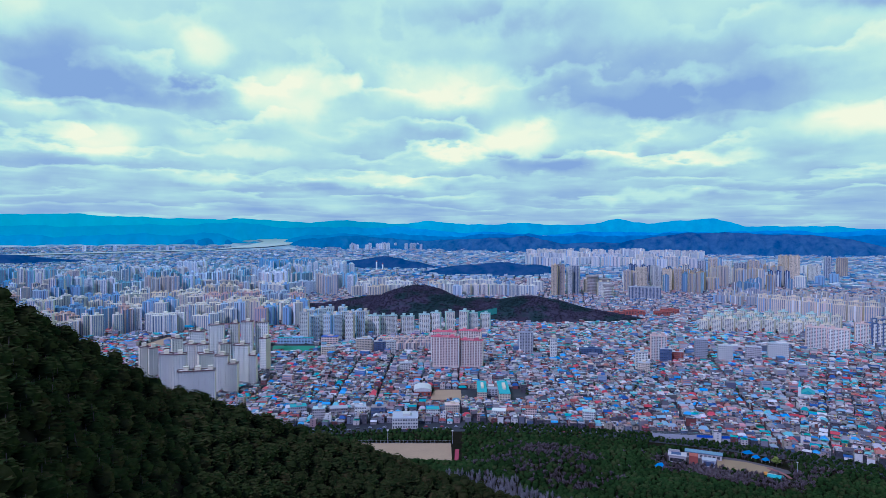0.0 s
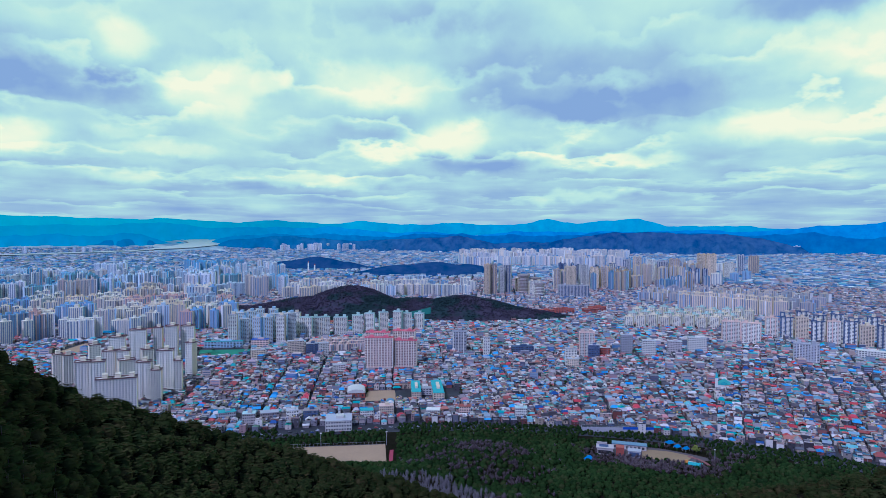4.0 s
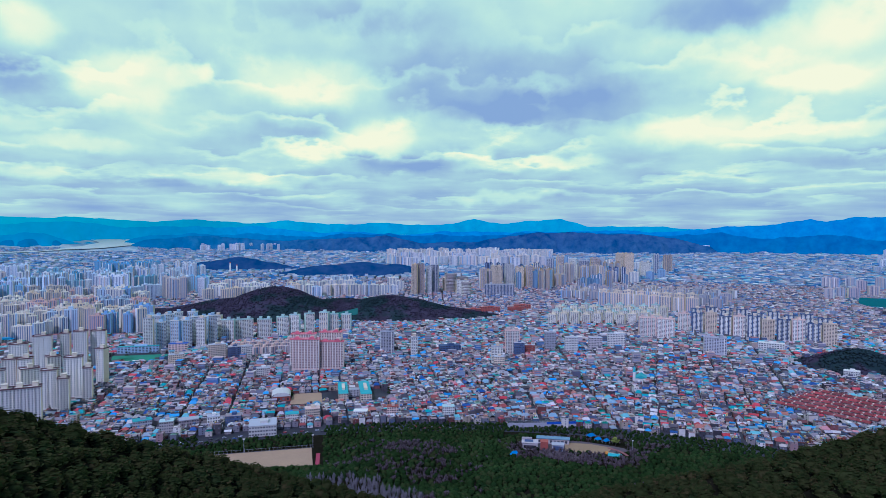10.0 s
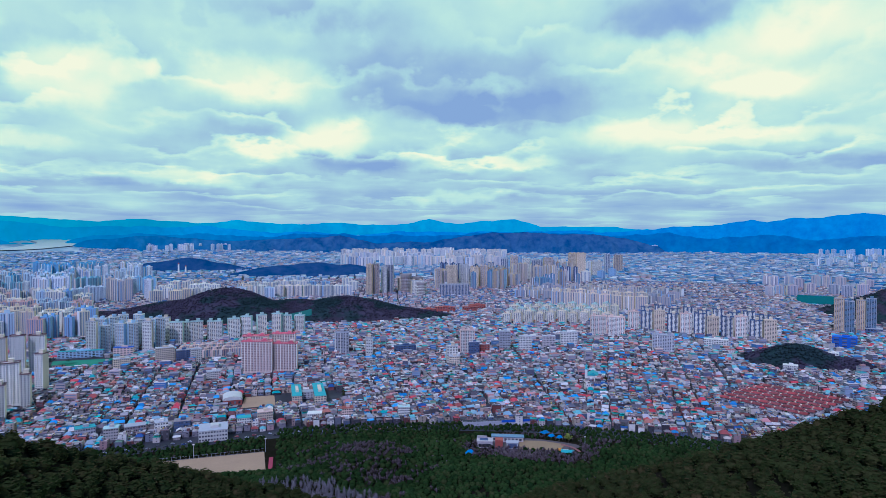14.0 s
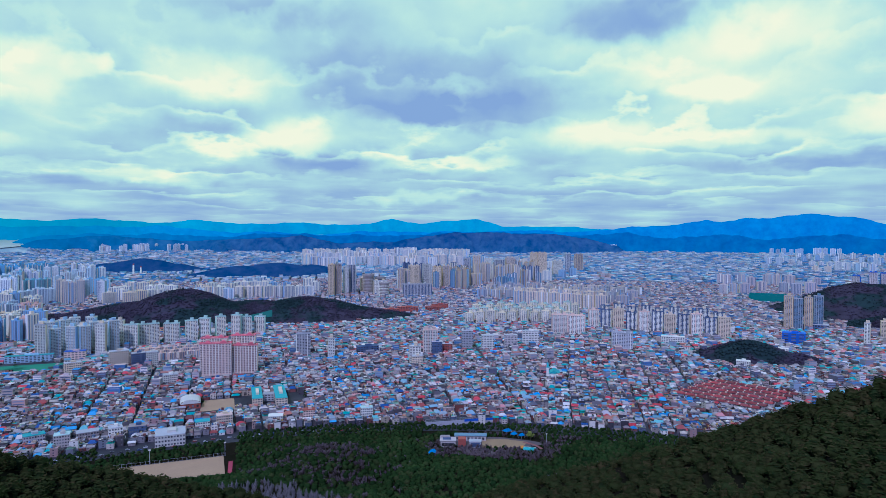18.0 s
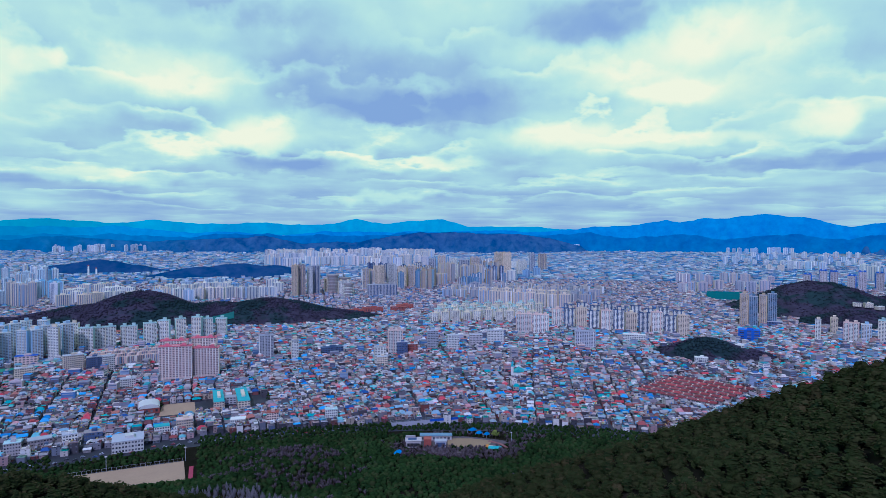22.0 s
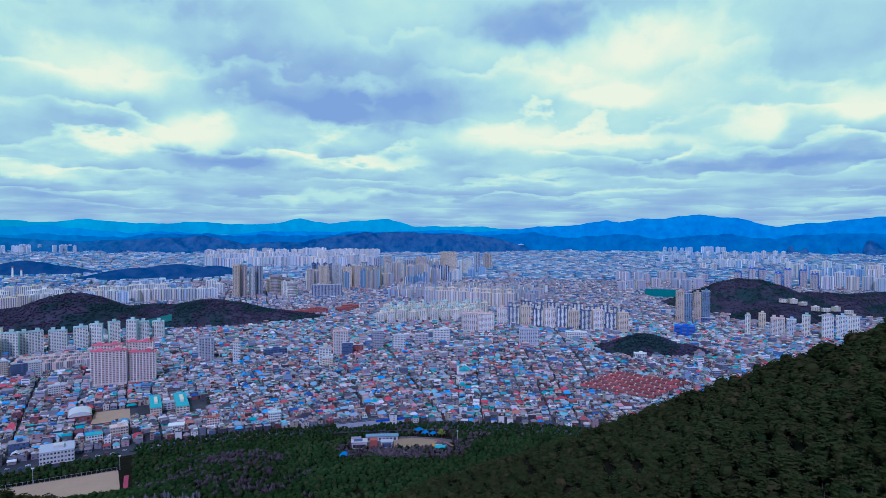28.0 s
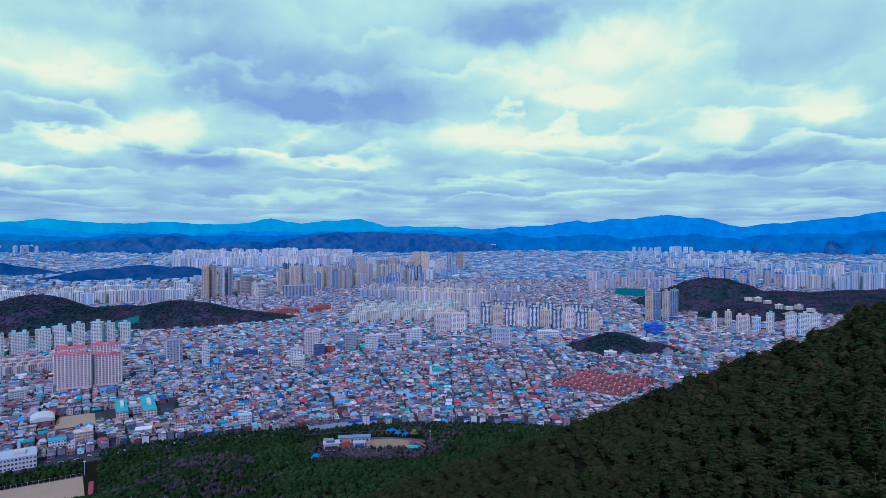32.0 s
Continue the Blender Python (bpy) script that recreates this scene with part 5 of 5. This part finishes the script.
# yellow-green tree and lamp mast in the garden
yt = root("willow_tree", at_xy(324, 595, 0, GZ - 1), "yellow-green round-crowned tree beside the garden", "tree")
V_ = [(.3 * math.cos(t) * k, .3 * math.sin(t) * k, z) for z, k in ((0, 1), (7, .6)) for t in np.linspace(0, 2 * np.pi, 7)[:-1]]
part("trunk", (np.array(V_), np.array([(i, (i + 1) % 6, 6 + (i + 1) % 6, 6 + i) for i in range(6)])), M_BARK, yt)
q_ = np.random.RandomState(3)
cs = Soup()
for i in range(46):
    a, o, z = q_.uniform(0, 6.28), q_.uniform(0, 4.6), q_.uniform(5.5, 10.5)
    o *= math.sqrt(max(.1, 1 - ((z - 7.5) / 3.4) ** 2))
    c = np.array([o * math.cos(a), o * math.sin(a), z])
    rim = [c + np.array([1.3 * math.cos(b), 1.3 * math.sin(b), -.6 + q_.uniform(-.3, .3)]) for b in np.linspace(0, 6.28, 7)[:-1]]
    cs.add([c + np.array([0, 0, .5])] + rim, [(0, 1 + k, 1 + (k + 1) % 6) for k in range(6)])
part("crown", cs.mesh("crown", [foliage("willow_leaf", [(.16, .20, .03), (.24, .26, .05)])]), None, yt)
ms = root("lamp_mast", at_xy(331, 572, 0, GZ), "tall grey lamp mast beside the curved path", "mast")
part("pole", boxes((-.15, -.15, 0, .15, .15, 13)), M_APT["grey"], ms)
part("lamp_head", boxes((-.9, -.2, 12.6, .9, .2, 13.3)), M_APT["white"], ms)
# blue tarpaulin in the wood below the garden
tp = root("blue_tarpaulin", at_xy(205, 578, 15, float(slope(np.array(205.0), np.array(578.0)))), "bright blue tarpaulin tent among bare trees", "tent")
part("canvas", hip(8, 6, 3, 3.5), bpy.data.materials["blue_canvas"], tp)
for px in (-1, 1):
    for py in (-1, 1):
        part("pole", boxes((px * 3.4 - .07, py * 2.4 - .07, 0, px * 3.4 + .07, py * 2.4 + .07, 3)), M_APT["white"], tp)
ot = root("orange_tent", at_xy(301, 571, 0, GZ), "small orange garden tent", "tent")
part("canvas", hip(5, 5, 2.4, 2), painted("orange_canvas", [(.75, .32, .03)], 0.15), ot)
part("wall", boxes((-2.2, -2.2, 0, 2.2, 2.2, 2.4)), M_APT["yellow"], ot)

# ---- parked cars along the foot road ----
CARPAINT = [painted("car_paint", [c], 0.1, 0.5, 0.3) for c in ((.75, .75, .76), (.05, .05, .06), (.35, .36, .38), (.60, .60, .62), (.40, .05, .05), (.06, .12, .32))]
M_TYRE = plain_mat("tyre", (.02, .02, .02))


def wheel_mesh():
    a = np.linspace(0, 2 * np.pi, 11)[:-1]
    V = [(.33 * math.cos(t), yy, .33 + .33 * math.sin(t)) for yy in (-.11, .11) for t in a]
    F = np.array([(i, (i + 1) % 10, 10 + (i + 1) % 10, 10 + i) for i in range(10)])
    return mesh_of("wheel", V, [(F, 0), (np.array([list(range(10)), list(range(10, 20))]), 0)], [M_TYRE])


WHEEL = wheel_mesh()
cars = {}
rc = np.random.RandomState(5)
for i in range(46):
    k = rc.randint(0, 6)
    x = -190 + 8.2 * i + rc.uniform(-2, 2)
    y = math.sqrt(724.0 ** 2 - x * x) + (3 if i % 2 else -3)
    if -64 < x < -20:
        y -= 4
    m = pose(x, y, 0.02, 0, 0, -math.degrees(math.atan2(x, y)) + (0 if i % 3 else 180))
    if k in cars:
        copy_thing(cars[k], m)
        continue
    c = root("car", m, "small parked " + ("white", "black", "grey", "silver", "dark red", "dark blue")[k] + " car on the foot road", "car", "cars on the foot road")
    part("body", (np.array([(-2.2, -.85, .3), (2.2, -.85, .3), (2.2, .85, .3), (-2.2, .85, .3), (-2.1, -.82, .95), (2.15, -.82, .85), (2.15, .82, .85), (-2.1, .82, .95)]), np.array(BOXF)), CARPAINT[k], c)
    part("cabin", (np.array([(-1.7, -.8, .93), (1.1, -.8, .9), (1.1, .8, .9), (-1.7, .8, .93), (-1.3, -.66, 1.48), (.45, -.66, 1.48), (.45, .66, 1.48), (-1.3, .66, 1.48)]), np.array(BOXF)), M_GLASS, c)
    part("roof", boxes((-1.25, -.64, 1.484, .4, .64, 1.53)), CARPAINT[k], c)
    for wx in (-1.35, 1.35):
        for wy in (-.78, .78):
            part("wheel", WHEEL, None, c, at=pose(wx, wy, 0))
    cars[k] = c


def city():
    L = lots()
    L = L[free(L[:, 0], L[:, 1])]
    L = L[np.argsort(np.hypot(L[:, 0], L[:, 1]))]
    kind = R.choice(len(KINDS), len(L), p=SHARE)
    # the front rows stand as houses of their own
    made = {}
    NEAR = 225
    for (x, y, hd), k in zip(L[:NEAR], kind[:NEAR]):
        kd, w, d, st = KINDS[k]
        m = pose(x, y, 0, 0, 0, math.degrees(hd) + R.choice([0, 0, 90, 180, -90])) @ Matrix.Diagonal((.84, .84, 1, 1))
        if k in made:
            copy_thing(made[k], m @ Matrix.Diagonal((1 / .84, 1 / .84, 1, 1)))
            continue
        r = root("house", m, LABELS[kd], "house", "houses at the foot of the mountain")
        for name, V, F, mat in house_parts(kd, w, d, st)[0]:
            ob = part(name, (V, F), mat, r)
            if name == "stair_house":
                part("door", boxes((w / 2 - 2.6, d / 2 - 3.68, 2.7 * st + .55, w / 2 - 1.6, d / 2 - 3.56, 2.7 * st + 2.5)), M_GLASS, ob)
        part("door", boxes((-.55, d / 2 - .03, 0.05, .55, d / 2 + .07, 2.1)), M_APT["brown"], r)
        for b in windows_of(w, d, st):
            part("window", (np.array(b), np.array(BOXF)), M_GLASS, r)
        made[k] = r
    L, kind = L[NEAR:], kind[NEAR:]
    soup = Soup()
    mats = [M_WALL, M_FLAT, M_PITCH, M_TANK, M_GLASS]
    for k, (kd, w, d, st) in enumerate(KINDS):
        q = L[kind == k]
        pos = np.column_stack([q[:, 0], q[:, 1], np.zeros(len(q))])
        rz = q[:, 2] + R.choice([0, 0, np.pi / 2, np.pi, np.pi], len(q))
        tall = R.uniform(3.3, 5.4, len(q)) / (2.7 * st + .3) if st < 3 else R.uniform(.65, .95, len(q))
        sc = np.stack([R.uniform(.85, 1.2, len(q)), R.uniform(.8, 1.06, len(q)), tall], -1)
        dist = np.hypot(q[:, 0], q[:, 1])
        near, middle = dist < 930, (dist >= 930) & (dist < 1300)
        for name, V, F, mat in house_parts(kd, w, d, st)[0]:
            use = near if name in ("shelter_post", "water_tank") else dist < 1180 if name in ("parapet", "stair_house") else dist > 0
            soup.stamp(V, F, pos[use], rz[use], sc[use], mats.index(mat))
        for b in windows_of(w, d, st):
            soup.stamp(b, BOXF[:5], pos[near], rz[near], sc[near], 4)
        for st_ in range(st):
            V, F = boxes((-w * .36, -d / 2 - .06, 2.7 * st_ + 1, -w * .08, d / 2 + .06, 2.7 * st_ + 2.2), (w * .06, -d / 2 - .06, 2.7 * st_ + 1, w * .34, d / 2 + .06, 2.7 * st_ + 2.2))
            soup.stamp(V, F[[0, 2, 6, 8]], pos[middle], rz[middle], sc[middle], 4)
    soup.thing("house_quarter", mats, "dense quarter of small houses with grey, green, blue and red roofs", "houses")
    # larger blocks among them, and the low city of the plain
    soup = Soup()
    for D0, D1, px, py, wide, tall, keep in ((960, 1750, 46, 44, (9, 17), (8, 15), .62), (1700, 3000, 17, 19, (9, 15), (4, 10), .92), (3000, 5200, 40, 44, (20, 38), (6, 14), .85), (5200, 11000, 66, 80, (24, 66), (4, 11), .72)):
        u, v = np.meshgrid(np.arange(-D1, D1, px), np.arange(0, D1, py))
        u, v = u + R.uniform(-.2, .2, u.shape) * px, v + R.uniform(-.2, .2, u.shape) * py
        c, s = math.cos(-.2), math.sin(-.2)
        x, y = u * c - v * s, u * s + v * c
        az, r = np.degrees(np.arctan2(x, y)), np.hypot(x, y)
        ok = (az > -40) & (az < 72) & (r > D0) & (r < D1) & (R.rand(*u.shape) < keep)
        x, y = x[ok], y[ok]
        ok = free(x, y, 4)
        # the river and its banks stay open
        a_, r_ = np.degrees(np.arctan2(x, y)), np.hypot(x, y)
        ok &= ~((a_ < -17) & (np.abs(r_ - np.interp(a_, (-40, -32, -26, -20.5), (7000, 7300, 7700, 8300))) < 330))
        ok &= ~((a_ > -19) & (a_ < -13.4) & (r_ > 8300))
        x, y = x[ok], y[ok]
        P, sc = pull(x, y)
        n = len(x)
        S = np.stack([R.uniform(*wide, n), R.uniform(*wide, n) * .8, R.uniform(*tall, n)], -1) * sc[:, None]
        rz = R.choice([-.2, -.2 + np.pi / 2], n) + R.uniform(-.15, .15, n)
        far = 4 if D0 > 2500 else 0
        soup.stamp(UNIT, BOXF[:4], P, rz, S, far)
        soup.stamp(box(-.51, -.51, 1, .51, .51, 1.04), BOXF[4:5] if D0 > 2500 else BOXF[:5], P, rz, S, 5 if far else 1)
        if D0 < 3000:
            t = R.rand(n) < .5
            soup.stamp(box(-.2, -.1, 1.04, .25, .35, 1.25), BOXF, P[t], rz[t], S[t], 0)
            for z in ((.2, .5, .78) if D0 < 1500 else ()):
                soup.stamp(box(-.42, -.512, z, .42, -.49, z + .1), BOXF[:1], P, rz, S, 3)
                soup.stamp(box(-.512, -.42, z, -.49, .42, z + .1), BOXF[3:4], P, rz, S, 3)
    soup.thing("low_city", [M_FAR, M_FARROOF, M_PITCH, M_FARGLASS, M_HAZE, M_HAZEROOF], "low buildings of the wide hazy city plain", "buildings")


# Far walls and roofs carry the blue of haze in their base colours.
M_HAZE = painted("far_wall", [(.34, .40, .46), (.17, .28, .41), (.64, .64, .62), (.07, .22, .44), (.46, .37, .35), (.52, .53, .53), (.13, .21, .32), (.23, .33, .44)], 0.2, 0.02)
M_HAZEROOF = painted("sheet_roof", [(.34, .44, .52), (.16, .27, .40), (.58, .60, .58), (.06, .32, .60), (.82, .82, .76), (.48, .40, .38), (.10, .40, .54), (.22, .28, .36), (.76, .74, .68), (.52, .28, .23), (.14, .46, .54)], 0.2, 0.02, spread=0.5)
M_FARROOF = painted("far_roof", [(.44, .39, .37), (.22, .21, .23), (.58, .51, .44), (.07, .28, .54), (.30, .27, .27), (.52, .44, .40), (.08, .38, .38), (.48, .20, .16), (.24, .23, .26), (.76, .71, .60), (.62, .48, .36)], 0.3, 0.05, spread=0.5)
city()


# ---- trees ----
def clump_tree(tiers, per, points, radius, height, base, seed, droop=.35, ragged=.45, flat=.6, size=(.36, .58), jitter=.06):
    """A crown of overlapping ragged sprays, round a trunk; each spray its own piece."""
    q = np.random.RandomState(seed)
    V, F = [], []
    for t in range(tiers):
        f = t / max(tiers - 1, 1)
        z = base + (height - base) * (f ** .9)
        rr = radius * (1 - f ** 1.6 * .85) * q.uniform(.85, 1.1)
        n = max(1, int(round(per * (1 - .6 * f))))
        for j in range(n):
            a = 2 * np.pi * (j + q.uniform(-.3, .3)) / n + t
            d = rr * q.uniform(.25, .85) if n > 1 else 0
            cx, cy, cz = d * math.cos(a), d * math.sin(a), z + q.uniform(-jitter, jitter) * height
            big = radius * q.uniform(*size)
            k = len(V)
            V.append((cx, cy, cz + big * flat * .5))
            for i in range(points):
                b = 2 * np.pi * i / points + q.uniform(-.2, .2)
                s = big * (1 if i % 2 else 1 - ragged) * q.uniform(.8, 1.25)
                out = math.cos(b - a)
                V.append((cx + s * math.cos(b), cy + s * math.sin(b), cz - big * (droop * (.5 + .5 * out)) + q.uniform(-.1, .15) * big))
            F += [(k, k + 1 + i, k + 1 + (i + 1) % points) for i in range(points)]
    return np.array(V), np.array(F)


def pine_crown(radius, height, seed, fans=28, n=6, tips=5):
    """A broad uneven crown: a shaded core, and flat sprays of needles in layers round it."""
    q = np.random.RandomState(seed)
    V, F = [], []
    rings = ((.05, .70), (.42, .90), (.76, .64))
    for z, k in rings:
        for i in range(n):
            a = 2 * np.pi * (i + .5 * (z > .4)) / n
            s = radius * k * q.uniform(.70, .95)
            V.append((s * math.cos(a), s * math.sin(a), height * (z + q.uniform(-.05, .05))))
    V.append((0, 0, height * .93))
    for k in range(2):
        for i in range(n):
            a, b, c, d = n * k + i, n * k + (i + 1) % n, n * k + n + (i + 1) % n, n * k + n + i
            F += [(a, b, c), (a, c, d)]
    F += [(2 * n + i, 2 * n + (i + 1) % n, 3 * n) for i in range(n)]
    for j in range(fans):
        f = (j + .5) / fans
        z, an = .08 + .94 * f ** .85, 2.4 * j + q.uniform(-.5, .5)
        d = radius * np.interp(z, [.1, .42, .8, 1.02], [.80, .80, .46, .05]) * q.uniform(.6, 1.2)
        c = np.array([d * math.cos(an), d * math.sin(an), height * z + q.uniform(.0, .10) * height])
        k = len(V)
        V.append(c)
        L = radius * q.uniform(.18, .32)
        for e in range(tips + 1):
            b = an + (e - tips / 2) * 4.4 / tips + q.uniform(-.12, .12)
            l = L * (1 if e % 2 else .55) * q.uniform(.85, 1.15)
            V.append(c + np.array([l * math.cos(b), l * math.sin(b), -l * q.uniform(-.05, .35)]))
        F += [(k, k + 1 + e, k + 2 + e) for e in range(tips)]
    return np.array(V), np.array(F)


def trunk_of(h, r):
    a = np.linspace(0, 2 * np.pi, 7)[:-1]
    V = [(rr * math.cos(t) + lean, rr * math.sin(t), z) for z, rr, lean in ((-1.5, r * 1.3, 0), (h * .45, r * .8, .12), (h, r * .25, -.05)) for t in a]
    return np.array(V), np.array([(i + 6 * k, (i + 1) % 6 + 6 * k, (i + 1) % 6 + 6 * k + 6, i + 6 * k + 6) for k in range(2) for i in range(6)])


def bare_tree(seed, n=62, h=7.0, r=3.3, thick=.06):
    """A leafless crown: thin twigs that fan up from a short trunk."""
    q = np.random.RandomState(seed)
    V, F = [], []
    for i in range(n):
        a, o = q.uniform(0, 2 * np.pi), q.uniform(.15, 1)
        z0 = h * q.uniform(.15, .5)
        p0 = np.array([.2 * r * o * math.cos(a), .2 * r * o * math.sin(a), z0])
        p1 = np.array([r * o * math.cos(a + q.uniform(-.4, .4)), r * o * math.sin(a), h * (1 - .35 * o * o) * q.uniform(.8, 1.05)])
        side = np.array([-math.sin(a), math.cos(a), 0]) * thick
        k = len(V)
        V += list((p0 - side, p0 + side, p1, (p0 + p1) / 2 + side * 7))
        F += [(k, k + 1, k + 2), (k, k + 3, k + 2)]
    return np.array(V), np.array(F)


def soften(me):
    me.polygons.foreach_set("use_smooth", np.ones(len(me.polygons), bool))


def forest():
    # pines of the mountain: the nearest stand as trees of their own
    n = 92000
    az, r = R.uniform(-42, 74, n), np.sqrt(R.uniform(70 ** 2, 745 ** 2, n))
    x, y = r * np.sin(np.radians(az)), r * np.cos(np.radians(az))
    keep = np.ones(n, bool)
    rr = np.interp(az, RIDGE_AZ, RIDGE_R)
    z = slope(x, y)
    keep &= (230 - z) / r < 0.475
    keep &= ~((az > -9) & (az < 1.0) & (r > 606) & (r < 676))
    keep &= r < np.where((az > -9) & (az < 2), 715, 740)
    keep &= ~((az > .8) & (az < 1.9) & (r > 606) & (r < 740))
    garden = (np.abs(az - 25) < 4.6) & (np.abs(r - 664) < 19)
    garden |= (az > 18.5) & (az < 28) & (r > 690) & (r < 712)
    keep &= ~garden
    keep &= ~((r > rr + 55) & (r < 420) & ((az < 0) | (az > 36)))
    x, y, z, az, r = (v[keep] for v in (x, y, z, az, r))
    # thin out to a natural spacing
    cell = np.where(r < 345, 4.0, 4.3)
    key = np.floor(x / cell).astype(int) * 100003 + np.floor(y / cell).astype(int) + np.where(r < 345, 50000000, 0)
    _, first = np.unique(key, return_index=True)
    x, y, z, az, r = (v[first] for v in (x, y, z, az, r))
    near = r < 345
    s = np.where(near, R.uniform(.75, 1.15, len(x)), R.uniform(.6, 1.3, len(x)))
    rz = R.uniform(0, 2 * np.pi, len(x))
    P = np.stack([x, y, z], -1)
    s = np.where(r > 690, s * .72, s)
    bare = (~near) & (wavy(x, y, 34, 5) + R.normal(0, .25, len(x)) > .60)
    pale = np.abs(az - 6.0 + (r - 455) * .05) + R.normal(0, .6, len(x)) < 3.2
    ring = (np.hypot((az - 25) / 5.6, (r - 645) / 44) < 1.12) & (R.rand(len(x)) < .75)
    bare |= ring & ~near
    bare |= (az > 3) & (az < 18.5) & (r > 505) & (r < 650) & (wavy(x, y, 21, 9) + R.normal(0, .25, len(x)) > .52)
    pale &= (r > 400) & (r < 505)
    front = (np.abs(az - 24.5) < 5.0) & (np.abs(r - 618) < 16) & (R.rand(len(x)) < .8)
    bare |= front
    groups = [(near, [pine_crown(3.4 + .25 * i, 4.2 + .35 * ((i * 2) % 5), 11 + i, 46, 5, 4) for i in range(6)], M_PINE, "pine_wood", "dense dark green pine wood on the mountain slope"),
              (~near & ~bare & ~pale, [pine_crown(3.3, 4.3, 31 + i, 5, 5, 4) for i in range(6)], M_WOOD, "foothill_wood", "dark green mixed wood on the foothill"),
              (bare & ~pale, [bare_tree(51 + i, 28, 5.4, 3.0, .065) for i in range(4)], M_BARE, "bare_wood", "leafless purple-grey trees among the evergreens"),
              (pale, [bare_tree(61 + i, 44, 8.0, 2.0, .035) for i in range(4)], M_PALE, "birch_wood", "pale leafless trees in a gully")]
    order = np.argsort(r)
    seen = [i for i in order if near[i] and -36 < az[i] < 67][:170]
    solo = np.zeros(len(x), bool)
    solo[seen] = True
    tm = mesh_of("trunk", trunk_of(6.2, .2)[0], [(trunk_of(6.2, .2)[1], 0)], [M_BARK])
    for mask, shapes, mat, name, label in groups:
        soup = Soup()
        pick = R.randint(0, len(shapes), len(x))
        for j, (V, F) in enumerate(shapes):
            q = mask & ~solo & (pick == j)
            soup.stamp(V, F, P[q], rz[q], s[q], 0)
            if name not in ("pine_wood", "foothill_wood"):
                tv, tf = trunk_of(4.5, .16)
                soup.stamp(tv, tf, P[q], rz[q], s[q], 1)
        ob = soup.thing(name, [mat, M_BARK], label, "trees")
        if name in ("foothill_wood", "pine_wood"):
            soften(ob.data)
    crowns = [mesh_of("crown", V, [(F, 0)], [M_PINE]) for V, F in groups[0][1]]
    for me in crowns:
        soften(me)
    for i in seen:
        t = root("pine_tree", Matrix.Translation(P[i]) @ pose(0, 0, 0, 0, 0, math.degrees(rz[i])) @ Matrix.Diagonal((s[i], s[i], s[i], 1)), "dark green pine with layered ragged crown on the slope", "tree", "pines on the slope")
        part("trunk", tm, None, t)
        part("crown", crowns[i % 6], None, t)
    # the woods on the hills of the city
    soup = Soup()
    shapes = [pine_crown(4.4, 3.6, 71 + i, 0, 4) for i in range(4)]
    for hz, D, w, d, h in HILLS[:13]:
        n = int(w * d / (5 if w < 110 else 11 if D < 2000 else 22))
        u, v = R.normal(0, .8, n) * w, R.normal(0, .8, n) * d
        a = math.radians(hz)
        hx, hy = u * math.cos(a) + (D + v) * math.sin(a), -u * math.sin(a) + (D + v) * math.cos(a)
        zz = hills(hx, hy)
        ta = np.degrees(np.arctan2(hx, hy))
        ok = (zz > 4) & ~((ta > 2.3) & (ta < 5.1) & (np.hypot(hx, hy) > 1610) & (np.hypot(hx, hy) < 1668))
        Q, sc = pull(hx[ok], hy[ok], zz[ok])
        pk = R.randint(0, 4, len(Q))
        for j, (V, F) in enumerate(shapes):
            soup.stamp(V, F, Q[pk == j], R.uniform(0, 6.28, (pk == j).sum()), (sc * R.uniform(.55, 1.25, len(Q)))[pk == j], 0)
    soften(soup.thing("hill_wood", [M_HAZED_HILLWOOD], "dark green and reddish-brown wood on the city hills", "trees").data)


forest()


def street_trees():
    """Dark evergreens and bare trees in yards and along the streets."""
    soup = Soup()
    n = 2600
    az, r = R.uniform(-38, 68, n), np.sqrt(R.uniform(745 ** 2, 2300 ** 2, n))
    x, y = r * np.sin(np.radians(az)), r * np.cos(np.radians(az))
    lump = wavy(x, y, 60, 8) + R.normal(0, .3, n) > .25
    ok = lump & (hills(x, y) < 3)
    for tx, ty, tr in TAKEN:
        ok &= (x - tx) ** 2 + (y - ty) ** 2 > (tr * .7) ** 2
    P = np.stack([x, y, 0 * x], -1)[ok]
    k = R.randint(0, 3, len(P))
    s = R.uniform(.6, 1.25, len(P))
    rz = R.uniform(0, 6.28, len(P))
    for j in range(2):
        V, F = clump_tree(3, 5, 6, 3.2, 9.0, 2.4, 91 + j, droop=.6, ragged=.15, flat=1.2)
        soup.stamp(V, F, P[k == j], rz[k == j], s[k == j], 0)
    V, F = bare_tree(95, 30, 8, 3.2)
    soup.stamp(V, F, P[k == 2], rz[k == 2], s[k == 2], 1)
    tv, tf = trunk_of(5, .2)
    soup.stamp(tv, tf, P, rz, s, 2)
    soup.thing("street_trees", [M_WOOD, M_BARE, M_BARK], "dark evergreen and bare trees among the houses", "trees")


street_trees()
